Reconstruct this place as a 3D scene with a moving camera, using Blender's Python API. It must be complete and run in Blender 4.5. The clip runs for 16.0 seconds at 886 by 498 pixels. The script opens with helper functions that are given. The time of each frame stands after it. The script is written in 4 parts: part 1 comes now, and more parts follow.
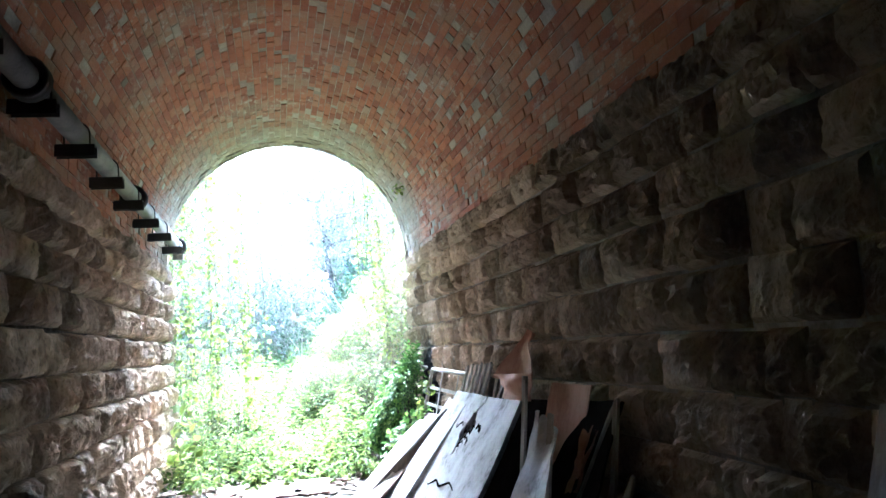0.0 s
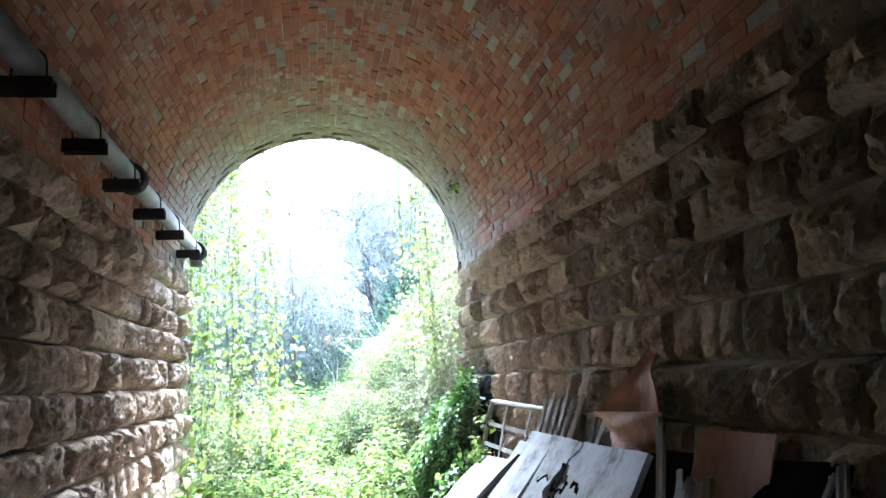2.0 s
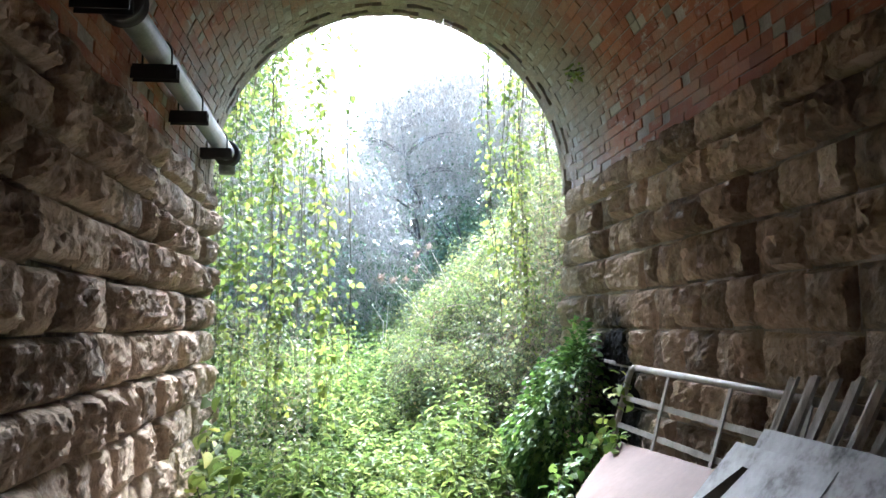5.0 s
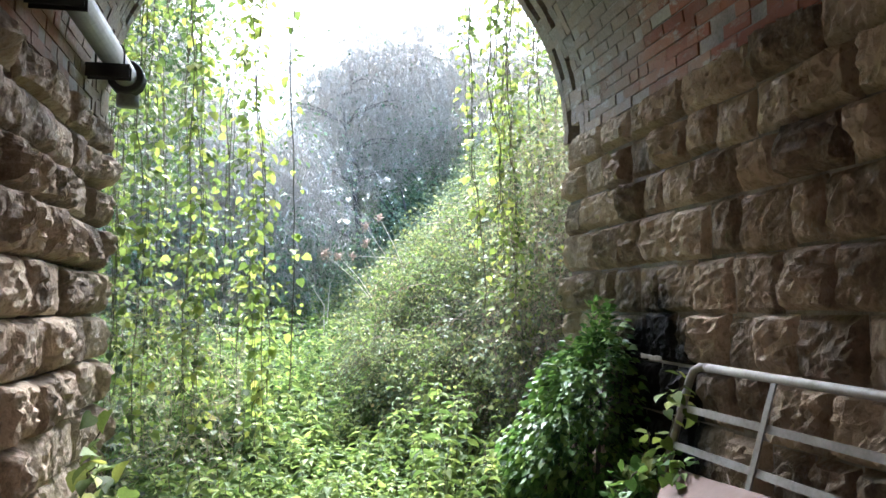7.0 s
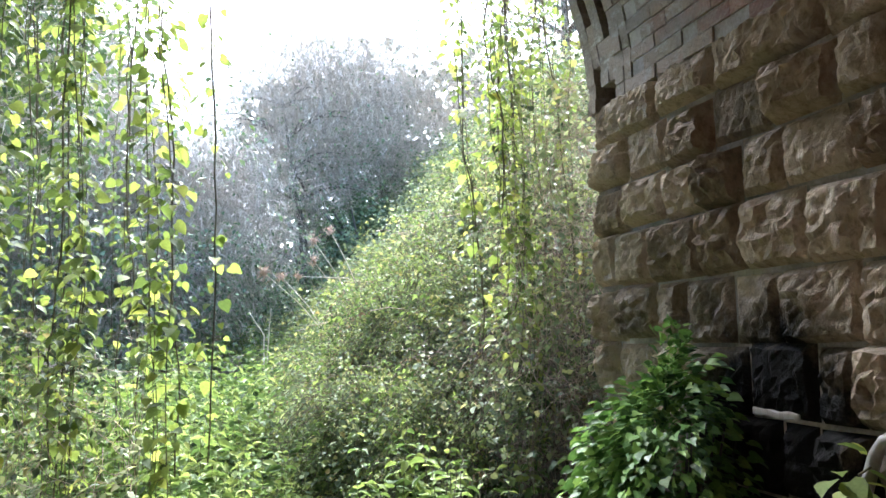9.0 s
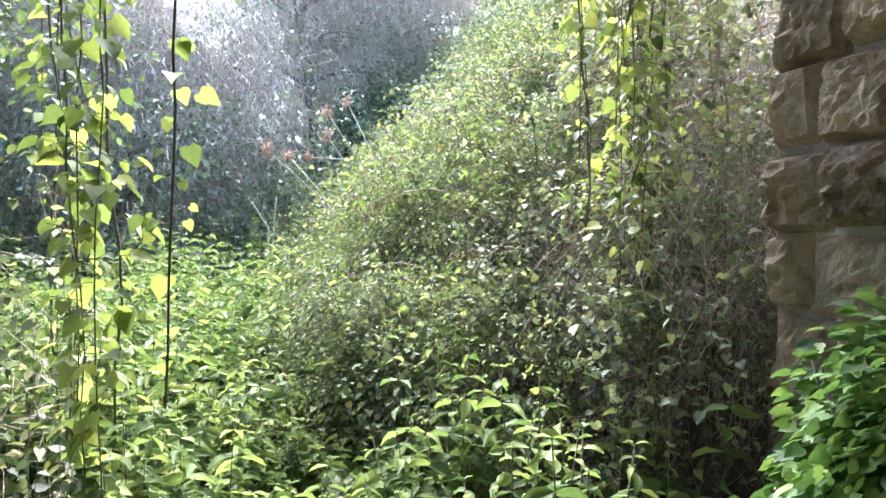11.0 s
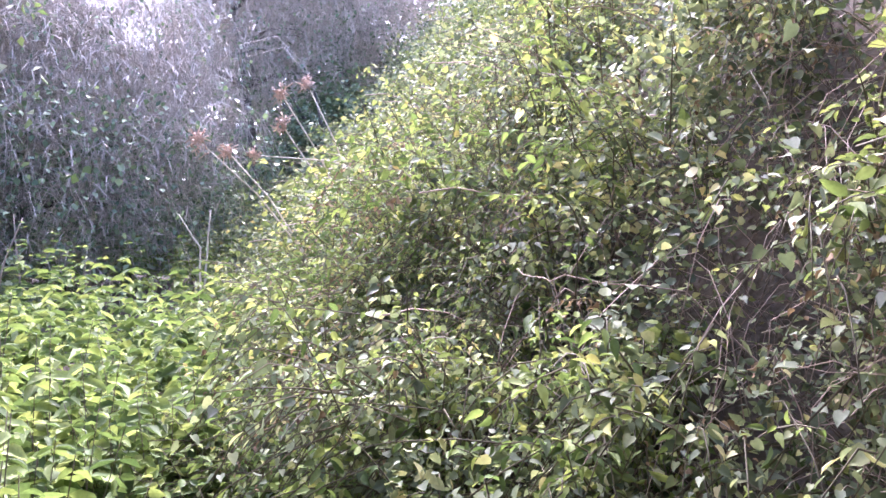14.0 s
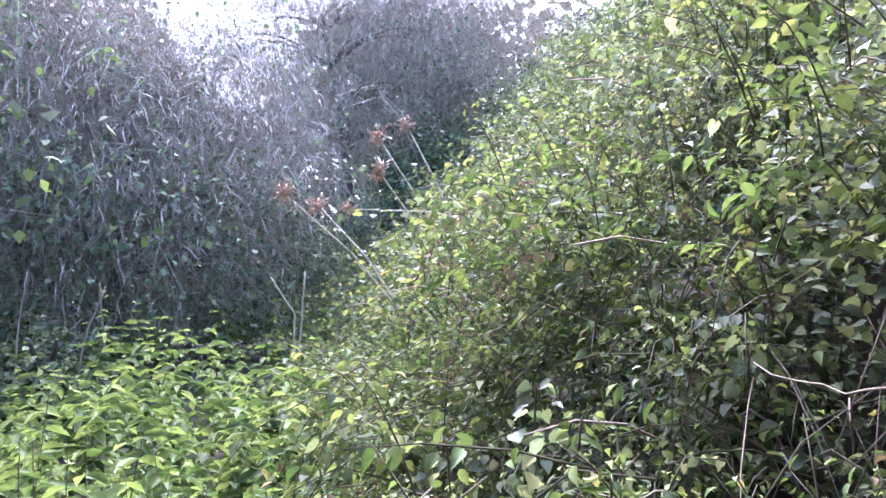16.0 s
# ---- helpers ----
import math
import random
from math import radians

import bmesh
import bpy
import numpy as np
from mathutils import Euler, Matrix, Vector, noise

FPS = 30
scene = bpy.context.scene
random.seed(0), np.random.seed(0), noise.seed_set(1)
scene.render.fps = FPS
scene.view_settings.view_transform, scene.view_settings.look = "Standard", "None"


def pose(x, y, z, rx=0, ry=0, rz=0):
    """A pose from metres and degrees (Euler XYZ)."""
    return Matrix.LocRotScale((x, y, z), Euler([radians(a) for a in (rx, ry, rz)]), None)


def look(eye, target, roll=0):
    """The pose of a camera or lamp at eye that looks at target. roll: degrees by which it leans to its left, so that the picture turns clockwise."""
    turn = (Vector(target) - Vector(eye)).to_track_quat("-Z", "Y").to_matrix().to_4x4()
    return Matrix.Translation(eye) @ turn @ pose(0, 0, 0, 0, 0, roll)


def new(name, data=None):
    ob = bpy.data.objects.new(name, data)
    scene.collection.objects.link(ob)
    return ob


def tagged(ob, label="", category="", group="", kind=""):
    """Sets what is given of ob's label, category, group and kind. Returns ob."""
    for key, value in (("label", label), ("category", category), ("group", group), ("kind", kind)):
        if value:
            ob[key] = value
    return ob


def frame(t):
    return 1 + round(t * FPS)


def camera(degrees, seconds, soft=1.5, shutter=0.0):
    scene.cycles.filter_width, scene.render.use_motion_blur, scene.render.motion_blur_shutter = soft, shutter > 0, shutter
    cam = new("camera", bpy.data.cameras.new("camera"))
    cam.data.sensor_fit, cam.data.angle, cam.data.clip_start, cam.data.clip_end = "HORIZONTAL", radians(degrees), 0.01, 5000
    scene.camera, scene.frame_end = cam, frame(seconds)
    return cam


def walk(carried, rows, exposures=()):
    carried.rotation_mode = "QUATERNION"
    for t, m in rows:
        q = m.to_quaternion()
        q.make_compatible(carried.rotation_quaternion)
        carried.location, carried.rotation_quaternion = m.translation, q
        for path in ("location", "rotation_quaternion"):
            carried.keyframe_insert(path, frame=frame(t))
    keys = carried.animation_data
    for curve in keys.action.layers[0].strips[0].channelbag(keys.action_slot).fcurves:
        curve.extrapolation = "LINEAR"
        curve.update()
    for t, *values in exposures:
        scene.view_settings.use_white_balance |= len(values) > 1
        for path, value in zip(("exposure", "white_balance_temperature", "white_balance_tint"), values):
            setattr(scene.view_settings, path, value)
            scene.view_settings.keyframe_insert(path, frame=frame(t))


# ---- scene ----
cam = camera(58.1, 16.0)
METRES, EYE, TILT, LEAN, TURN = 12.0, 1.5, 6.8, 4.0, -11.8
ROWS = [
    (0.0, 0.0, 0.0, 0.0, -0.0, 0.0, -0.0),
    (0.5, -0.0034, 0.033, -0.0065, 0.25, 2.37, -0.55),
    (1.0, -0.0109, 0.0691, -0.0131, 0.21, 3.2, -0.79),
    (1.5, -0.0171, 0.1037, -0.0149, 0.13, 3.31, -1.05),
    (2.0, -0.021, 0.1365, -0.0199, 2.76, 2.11, -1.01),
    (2.5, -0.035, 0.1712, -0.0236, 3.12, 1.56, -3.55),
    (3.0, -0.0402, 0.202, -0.0268, 4.25, 0.51, -2.13),
    (3.5, -0.0472, 0.2325, -0.0304, 6.75, -0.59, -0.93),
    (4.0, -0.06, 0.2617, -0.0338, 6.05, -0.96, -2.35),
    (6.5, -0.1083, 0.4274, -0.0585, 3.24, -2.58, -2.86),
    (7.0, -0.1182, 0.4623, -0.0624, 0.42, -2.54, -3.64),
    (7.5, -0.1253, 0.4973, -0.0643, -0.22, -2.7, -3.15),
    (8.0, -0.133, 0.5334, -0.0696, -1.87, -2.94, -2.87),
    (8.5, -0.1329, 0.569, -0.0759, -3.36, -2.86, -3.03),
    (9.0, -0.1367, 0.6041, -0.0781, -3.61, -0.41, -3.29),
    (9.5, -0.1469, 0.6349, -0.078, -2.91, 4.02, -4.5),
    (10.0, -0.1496, 0.669, -0.0882, 0.72, -1.43, -3.82),
    (12.5, -0.1586, 0.8148, -0.1138, -9.52, -8.45, -5.48),
    (13.0, -0.1633, 0.841, -0.1163, -7.48, -6.25, -5.62),
    (13.5, -0.1714, 0.8682, -0.1204, -7.36, -5.66, -5.57),
    (14.0, -0.176, 0.8896, -0.1191, -7.48, -5.57, -5.07),
    (14.5, -0.1726, 0.9132, -0.1234, -5.48, -5.34, -3.23),
    (15.0, -0.1709, 0.9318, -0.1213, -3.91, -5.11, -2.56),
    (15.5, -0.1776, 0.9515, -0.1224, -1.43, -2.65, -3.0),
    (16.0, -0.1803, 0.9653, -0.122, -0.52, -2.21, -3.03),
]
walk(cam, [(t, pose(0, 0, EYE, TILT, LEAN, TURN) @ pose(METRES * x, METRES * y, METRES * z, 90 + pitch, roll, yaw)) for t, x, y, z, yaw, pitch, roll in ROWS],
     exposures=[(0.0, 6.0, 4850, 5), (1.0, 5.7, 4850, 5), (2.0, 5.4, 4950, 6), (3.0, 5.1, 5150, 6), (4.0, 4.7, 5300, 7), (6.5, 3.9, 5650, 7), (8.0, 3.7, 5700, 7), (10.0, 3.55, 5900, 8), (12.5, 4.07, 5800, 28), (13.2, 4.0, 5850, 34), (14.5, 3.37, 5750, 38), (16.0, 3.2, 5450, 27)])

# ---- daylight ----
world = bpy.data.worlds.new("sky")
scene.world = world
world.use_nodes = True
wn = world.node_tree.nodes
sky = wn.new("ShaderNodeTexSky")
sky.sky_type, sky.sun_disc = "NISHITA", False
sky.sun_elevation, sky.sun_rotation = radians(48), radians(9)
sky.air_density, sky.dust_density, sky.ozone_density = 1.0, 2.5, 1.0
wn["Background"].inputs["Strength"].default_value = 0.15
world.node_tree.links.new(sky.outputs[0], wn["Background"].inputs["Color"])
sun = new("sun", bpy.data.lights.new("sun", "SUN"))
sun.data.energy, sun.data.angle, sun.data.color = 2.6, radians(40), (1.0, 0.97, 0.93)
sun.matrix_world = look((0, 0, 0), (-0.1, -0.66, -0.74))

# ---- materials ----
def ramp(nt, stops, fac):
    r = nt.nodes.new("ShaderNodeValToRGB")
    while len(r.color_ramp.elements) < len(stops):
        r.color_ramp.elements.new(0.5)
    for e, (p, c) in zip(r.color_ramp.elements, stops):
        e.position, e.color = p, (*c, 1)
    nt.links.new(fac, r.inputs[0])
    return r.outputs[0]


def noise_out(nt, scale, detail=4.0, rough=0.6, coords="Object", stretch=None):
    if coords == "World":
        vec = nt.nodes.new("ShaderNodeNewGeometry").outputs["Position"]
    else:
        vec = nt.nodes.new("ShaderNodeTexCoord").outputs[coords]
    if stretch:
        mp = nt.nodes.new("ShaderNodeMapping")
        mp.inputs["Scale"].default_value = stretch
        nt.links.new(vec, mp.inputs[0])
        vec = mp.outputs[0]
    n = nt.nodes.new("ShaderNodeTexNoise")
    n.inputs["Scale"].default_value, n.inputs["Detail"].default_value, n.inputs["Roughness"].default_value = scale, detail, rough
    nt.links.new(vec, n.inputs["Vector"])
    return n.outputs[0]


def mixed(nt, fac, a, b, mode="MIX"):
    m = nt.nodes.new("ShaderNodeMix")
    m.data_type, m.blend_type = "RGBA", mode
    for sock, v in ((m.inputs[0], fac), (m.inputs[6], a), (m.inputs[7], b)):
        if isinstance(v, bpy.types.NodeSocket):
            nt.links.new(v, sock)
        else:
            sock.default_value = (*v, 1) if isinstance(v, tuple) else v
    return m.outputs[2]


def calc(nt, op, a, b=0.0, clamp=False):
    m = nt.nodes.new("ShaderNodeMath")
    m.operation, m.use_clamp = op, clamp
    for sock, v in zip(m.inputs, (a, b)):
        if isinstance(v, bpy.types.NodeSocket):
            nt.links.new(v, sock)
        else:
            sock.default_value = v
    return m.outputs[0]


def position(nt, axis):
    s = nt.nodes.new("ShaderNodeSeparateXYZ")
    nt.links.new(nt.nodes.new("ShaderNodeNewGeometry").outputs["Position"], s.inputs[0])
    return s.outputs["XYZ".index(axis)]


def spread(nt, how):
    if how == "object":
        return nt.nodes.new("ShaderNodeObjectInfo").outputs["Random"]
    return nt.nodes.new("ShaderNodeNewGeometry").outputs["Random Per Island"]


def between(nt, v, lo, hi):
    m = nt.nodes.new("ShaderNodeMapRange")
    m.inputs[1].default_value, m.inputs[2].default_value = lo, hi
    nt.links.new(v, m.inputs[0])
    return m.outputs[0]


def blank(name, rough=0.8, metal=0.0):
    m = bpy.data.materials.new(name)
    m.use_nodes = True
    nt = m.node_tree
    b = nt.nodes["Principled BSDF"]
    b.inputs["Roughness"].default_value, b.inputs["Metallic"].default_value = rough, metal
    return m, nt, b


def relief(nt, b, height, strength=0.5, distance=0.01):
    bump = nt.nodes.new("ShaderNodeBump")
    bump.inputs["Strength"].default_value, bump.inputs["Distance"].default_value = strength, distance
    nt.links.new(height, bump.inputs["Height"])
    nt.links.new(bump.outputs[0], b.inputs["Normal"])


def plain(name, stops, scale=6.0, rough=0.8, metal=0.0, how=None, bump=0.4, distance=0.005, grain=60.0, stretch=None, spec=0.5):
    """A surface with colour varied by noise at two sizes, and from piece to piece."""
    m, nt, b = blank(name, rough, metal)
    big, fine = noise_out(nt, scale, stretch=stretch), noise_out(nt, grain, 3.0, stretch=stretch)
    f = calc(nt, "ADD", calc(nt, "MULTIPLY", big, 0.7), calc(nt, "MULTIPLY", fine, 0.3))
    if how:
        f = calc(nt, "ADD", calc(nt, "MULTIPLY", f, 0.55), calc(nt, "MULTIPLY", spread(nt, how), 0.45))
    nt.links.new(ramp(nt, stops, f), b.inputs["Base Color"])
    b.inputs["Specular IOR Level"].default_value = spec
    relief(nt, b, f, bump, distance)
    return m


def stone_material():
    m, nt, b = blank("sandstone", 0.8)
    coarse, fine = noise_out(nt, 7.0, 8.0, 0.7, "World", (1.0, 1.0, 0.7)), noise_out(nt, 32.0, 8.0, 0.75, "World", (1.0, 1.0, 0.6))
    streak = noise_out(nt, 3.0, 5.0, 0.6, "World", (1.0, 3.0, 0.5))
    tone = calc(nt, "ADD", calc(nt, "MULTIPLY", coarse, 0.68), calc(nt, "MULTIPLY", spread(nt, "object"), 0.32))
    col = ramp(nt, [(0.25, (0.15, 0.12, 0.088)), (0.4, (0.3, 0.228, 0.165)), (0.55, (0.5, 0.39, 0.285)), (0.68, (0.6, 0.48, 0.355)), (0.8, (0.62, 0.55, 0.44))], tone)
    col = mixed(nt, calc(nt, "MULTIPLY", between(nt, streak, 0.52, 0.75), 0.42), col, (0.16, 0.135, 0.11))
    pits = noise_out(nt, 85.0, 3.0, 0.6, "World")
    col = mixed(nt, calc(nt, "MULTIPLY", between(nt, fine, 0.5, 0.38), 0.45), col, (0.075, 0.058, 0.045))
    pale = calc(nt, "MULTIPLY", between(nt, fine, 0.52, 0.7), between(nt, noise_out(nt, 2.2, 3.0, 0.5, "World"), 0.4, 0.6))
    col = mixed(nt, calc(nt, "MULTIPLY", pale, 0.8), col, (0.5, 0.46, 0.4))
    # shade behind the ivy at the foot of the wall, painted near-black
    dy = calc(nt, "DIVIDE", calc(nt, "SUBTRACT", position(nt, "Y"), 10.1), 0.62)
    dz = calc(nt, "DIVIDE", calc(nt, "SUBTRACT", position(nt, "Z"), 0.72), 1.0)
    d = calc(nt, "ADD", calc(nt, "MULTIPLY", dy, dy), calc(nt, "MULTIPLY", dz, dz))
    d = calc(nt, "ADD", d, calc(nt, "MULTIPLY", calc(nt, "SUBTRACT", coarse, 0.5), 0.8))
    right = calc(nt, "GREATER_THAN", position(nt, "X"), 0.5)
    ivy_shade = calc(nt, "MULTIPLY", right, calc(nt, "SUBTRACT", 1.0, between(nt, d, 0.6, 1.2)))
    col = mixed(nt, ivy_shade, col, (0.012, 0.011, 0.011))
    nt.links.new(col, b.inputs["Base Color"])
    b.inputs["Specular IOR Level"].default_value = 0.12
    relief(nt, b, calc(nt, "ADD", calc(nt, "MULTIPLY", pits, 0.5), calc(nt, "ADD", calc(nt, "MULTIPLY", coarse, 0.35), calc(nt, "MULTIPLY", fine, 1.0))), 0.85, 0.026)
    return m


def brick_material():
    m, nt, b = blank("red_brick", 0.85)
    rnd = spread(nt, "island")
    coarse, fine = noise_out(nt, 1.5, 7.0, 0.68, "World"), noise_out(nt, 60.0, 4.0, 0.7, "World")
    col = ramp(nt, [(0.0, (0.2, 0.065, 0.034)), (0.35, (0.285, 0.096, 0.048)), (0.75, (0.365, 0.13, 0.062)), (0.97, (0.33, 0.16, 0.095)), (0.985, (0.4, 0.34, 0.27))], rnd)
    # lime and algae, thick near the mouth and in patches further in
    y = position(nt, "Y")
    mouth = calc(nt, "MULTIPLY", between(nt, y, 9.2, 11.3), 1.0)
    patch = between(nt, calc(nt, "ADD", calc(nt, "ADD", coarse, calc(nt, "MULTIPLY", rnd, 0.1)), calc(nt, "MULTIPLY", mouth, 0.42)), 0.54, 0.84)
    col = mixed(nt, calc(nt, "MULTIPLY", patch, 0.68), col, mixed(nt, fine, (0.11, 0.13, 0.108), (0.33, 0.35, 0.3)))
    speck = calc(nt, "MULTIPLY", between(nt, noise_out(nt, 16.0, 6.0, 0.7, "World", (1.0, 0.45, 1.0)), 0.53, 0.66), between(nt, noise_out(nt, 1.1, 3.0, 0.5, "World"), 0.4, 0.62))
    col = mixed(nt, calc(nt, "MULTIPLY", speck, 0.9), col, (0.45, 0.42, 0.36))
    nt.links.new(mixed(nt, 0.35, col, fine, "OVERLAY"), b.inputs["Base Color"])
    relief(nt, b, calc(nt, "ADD", fine, noise_out(nt, 14.0, 5.0, 0.6, "World")), 0.8, 0.012)
    return m


def leaf_material(name, stops, rough=0.6, glow=0.4, spec=0.22):
    """A leaf: glossy skin, with some light passing through."""
    m, nt, b = blank(name, rough)
    f = calc(nt, "ADD", calc(nt, "MULTIPLY", spread(nt, "island"), 0.75), calc(nt, "MULTIPLY", noise_out(nt, 1.3, 2.0, 0.5, "World"), 0.25))
    col = ramp(nt, stops, f)
    col = mixed(nt, 0.3, col, noise_out(nt, 90.0, 2.0, 0.5, "World"), "OVERLAY")
    nt.links.new(col, b.inputs["Base Color"])
    b.inputs["Specular IOR Level"].default_value = spec
    tr = nt.nodes.new("ShaderNodeBsdfTranslucent")
    nt.links.new(mixed(nt, 1.0, col, (1.0, 1.0, 0.75), "MULTIPLY"), tr.inputs[0])
    mx = nt.nodes.new("ShaderNodeMixShader")
    mx.inputs[0].default_value = glow
    nt.links.new(b.outputs[0], mx.inputs[1])
    nt.links.new(tr.outputs[0], mx.inputs[2])
    nt.links.new(mx.outputs[0], nt.nodes["Material Output"].inputs[0])
    return m


STONE = stone_material()
BRICK = brick_material()
MORTAR = plain("lime_mortar", [(0.3, (0.09, 0.075, 0.062)), (0.5, (0.3, 0.265, 0.23)), (0.75, (0.55, 0.51, 0.45))], 3.0, 0.95)
PALEBRICK = plain("limed_brick", [(0.3, (0.17, 0.15, 0.12)), (0.7, (0.36, 0.325, 0.265))], 20.0, 0.9, how="island")
JOINT = plain("dark_joint", [(0.3, (0.03, 0.025, 0.02)), (0.5, (0.12, 0.1, 0.085)), (0.7, (0.34, 0.3, 0.26))], 8.0, 0.95)
SOIL = plain("dark_soil", [(0.25, (0.03, 0.024, 0.016)), (0.5, (0.07, 0.055, 0.038)), (0.75, (0.13, 0.1, 0.075))], 2.5, 0.95, bump=0.9, distance=0.04, grain=30)
STEM = plain("vine_stem", [(0.3, (0.04, 0.035, 0.02)), (0.7, (0.12, 0.1, 0.055))], 20.0, 0.85)
TWIG = plain("dead_twigs", [(0.2, (0.14, 0.1, 0.08)), (0.5, (0.28, 0.21, 0.165)), (0.8, (0.42, 0.33, 0.27))], 4.0, 0.9, how="island")
BARK = plain("bark", [(0.25, (0.035, 0.03, 0.027)), (0.55, (0.085, 0.075, 0.065)), (0.8, (0.15, 0.14, 0.125))], 9.0, 0.95, bump=0.9, distance=0.03, stretch=(1, 1, 0.25))
# grey twigs made paler, with the haze of distance put into the colour
HAZETWIG = plain("haze_grey_twigs", [(0.2, (0.22, 0.19, 0.165)), (0.5, (0.41, 0.365, 0.315)), (0.8, (0.6, 0.54, 0.47))], 3.0, 0.95, how="island", spec=0.05)
NETTLE = leaf_material("nettle_leaf", [(0.1, (0.046, 0.078, 0.026)), (0.4, (0.112, 0.168, 0.054)), (0.7, (0.205, 0.268, 0.086)), (0.95, (0.335, 0.38, 0.135))], 0.6, 0.4, 0.12)
BIND = leaf_material("bindweed_leaf", [(0.08, (0.05, 0.065, 0.045)), (0.35, (0.12, 0.155, 0.088)), (0.6, (0.2, 0.24, 0.135)), (0.78, (0.31, 0.345, 0.18)), (0.86, (0.42, 0.41, 0.2)), (0.92, (0.4, 0.31, 0.16)), (0.97, (0.24, 0.16, 0.1))], 0.55, 0.38, 0.25)
BRAMBLE = leaf_material("bramble_leaf", [(0.1, (0.055, 0.078, 0.03)), (0.4, (0.13, 0.17, 0.062)), (0.68, (0.215, 0.26, 0.088)), (0.84, (0.35, 0.36, 0.13)), (0.92, (0.3, 0.21, 0.1)), (0.97, (0.18, 0.115, 0.07))], 0.65, 0.4, 0.15)
DEADLEAF = leaf_material("dead_leaf", [(0.1, (0.1, 0.065, 0.045)), (0.5, (0.22, 0.155, 0.1)), (0.9, (0.38, 0.29, 0.2))], 0.85, 0.25, 0.1)
TREEIVY = leaf_material("tree_ivy_leaf", [(0.1, (0.07, 0.11, 0.07)), (0.5, (0.14, 0.2, 0.12)), (0.9, (0.24, 0.31, 0.18))], 0.6, 0.35, 0.2)
HOP = leaf_material("hop_leaf", [(0.08, (0.045, 0.07, 0.024)), (0.35, (0.135, 0.185, 0.052)), (0.65, (0.235, 0.295, 0.08)), (0.88, (0.38, 0.4, 0.115)), (0.94, (0.55, 0.42, 0.1)), (0.98, (0.46, 0.24, 0.07))], 0.6, 0.42)
IVY = leaf_material("ivy_leaf", [(0.1, (0.045, 0.09, 0.03)), (0.5, (0.125, 0.235, 0.065)), (0.9, (0.28, 0.4, 0.115))], 0.45, 0.4)
WOODLEAF = leaf_material("wood_twigs_and_leaves", [(0.1, (0.11, 0.105, 0.1)), (0.5, (0.17, 0.165, 0.155)), (0.9, (0.23, 0.225, 0.2))], 1.0, 0.25, 0.02)
FARLEAF = leaf_material("dark_tree_leaf", [(0.1, (0.05, 0.08, 0.035)), (0.5, (0.1, 0.145, 0.06)), (0.9, (0.17, 0.22, 0.09))], 0.6, 0.35, 0.2)
PIPE = plain("grey_pipe_paint", [(0.3, (0.07, 0.068, 0.066)), (0.5, (0.15, 0.148, 0.142)), (0.8, (0.22, 0.22, 0.21))], 5.0, 0.6)
IRON = plain("black_iron", [(0.3, (0.012, 0.012, 0.012)), (0.7, (0.035, 0.033, 0.032))], 9.0, 0.55, 0.3)
STEEL = plain("weathered_grey_steel", [(0.25, (0.11, 0.095, 0.085)), (0.5, (0.24, 0.22, 0.205)), (0.8, (0.36, 0.345, 0.33))], 8.0, 0.6, 0.2)
WHITE = plain("flaking_white_paint", [(0.3, (0.07, 0.067, 0.067)), (0.38, (0.2, 0.195, 0.19)), (0.46, (0.33, 0.325, 0.325)), (0.6, (0.43, 0.425, 0.43))], 4.5, 0.8, grain=26)
PLY = plain("stained_plywood", [(0.25, (0.24, 0.11, 0.07)), (0.5, (0.44, 0.24, 0.165)), (0.8, (0.58, 0.38, 0.29))], 3.0, 0.75, grain=40, stretch=(1, 3, 1))
PINK = plain("faded_pink_board", [(0.25, (0.07, 0.034, 0.025)), (0.5, (0.12, 0.06, 0.044)), (0.8, (0.18, 0.1, 0.077))], 2.5, 0.75, grain=30)
GREYWOOD = plain("grey_weathered_wood", [(0.25, (0.17, 0.15, 0.13)), (0.55, (0.34, 0.31, 0.275)), (0.8, (0.48, 0.445, 0.4))], 6.0, 0.85, grain=50, stretch=(6, 6, 0.7))
# near-black for open cracks and for the shadow behind the leaning boards
GAPSHADE = plain("crack_and_gap_shade", [(0.3, (0.005, 0.004, 0.0035)), (0.7, (0.014, 0.011, 0.009))], 7.0, 1.0, grain=50, spec=0.0)
WETWOOD = plain("wet_brown_wood", [(0.3, (0.02, 0.016, 0.013)), (0.7, (0.075, 0.058, 0.047))], 7.0, 0.7, grain=50, stretch=(5, 5, 1))


# ---- mesh helpers ----
def mesh_of(name, verts, faces, material, smooth=False):
    me = bpy.data.meshes.new(name)
    me.from_pydata([tuple(v) for v in verts] if not isinstance(verts, np.ndarray) else verts.tolist(), [], faces if not isinstance(faces, np.ndarray) else faces.tolist())
    me.materials.append(material)
    if smooth:
        me.shade_smooth()
    me.update()
    return me


def child(name, me, parent, label=""):
    ob = new(name, me)
    ob.parent = parent
    return tagged(ob, label)


def part(name, bm, material, parent, label="", smooth=False):
    me = bpy.data.meshes.new(name)
    bm.to_mesh(me)
    bm.free()
    me.materials.append(material)
    if smooth:
        me.shade_smooth()
    return child(name, me, parent, label)


def thing(name, label, category, at=(0, 0, 0), group="", kind=""):
    ob = new(name)
    ob.location = at
    return tagged(ob, label, category, group, kind)


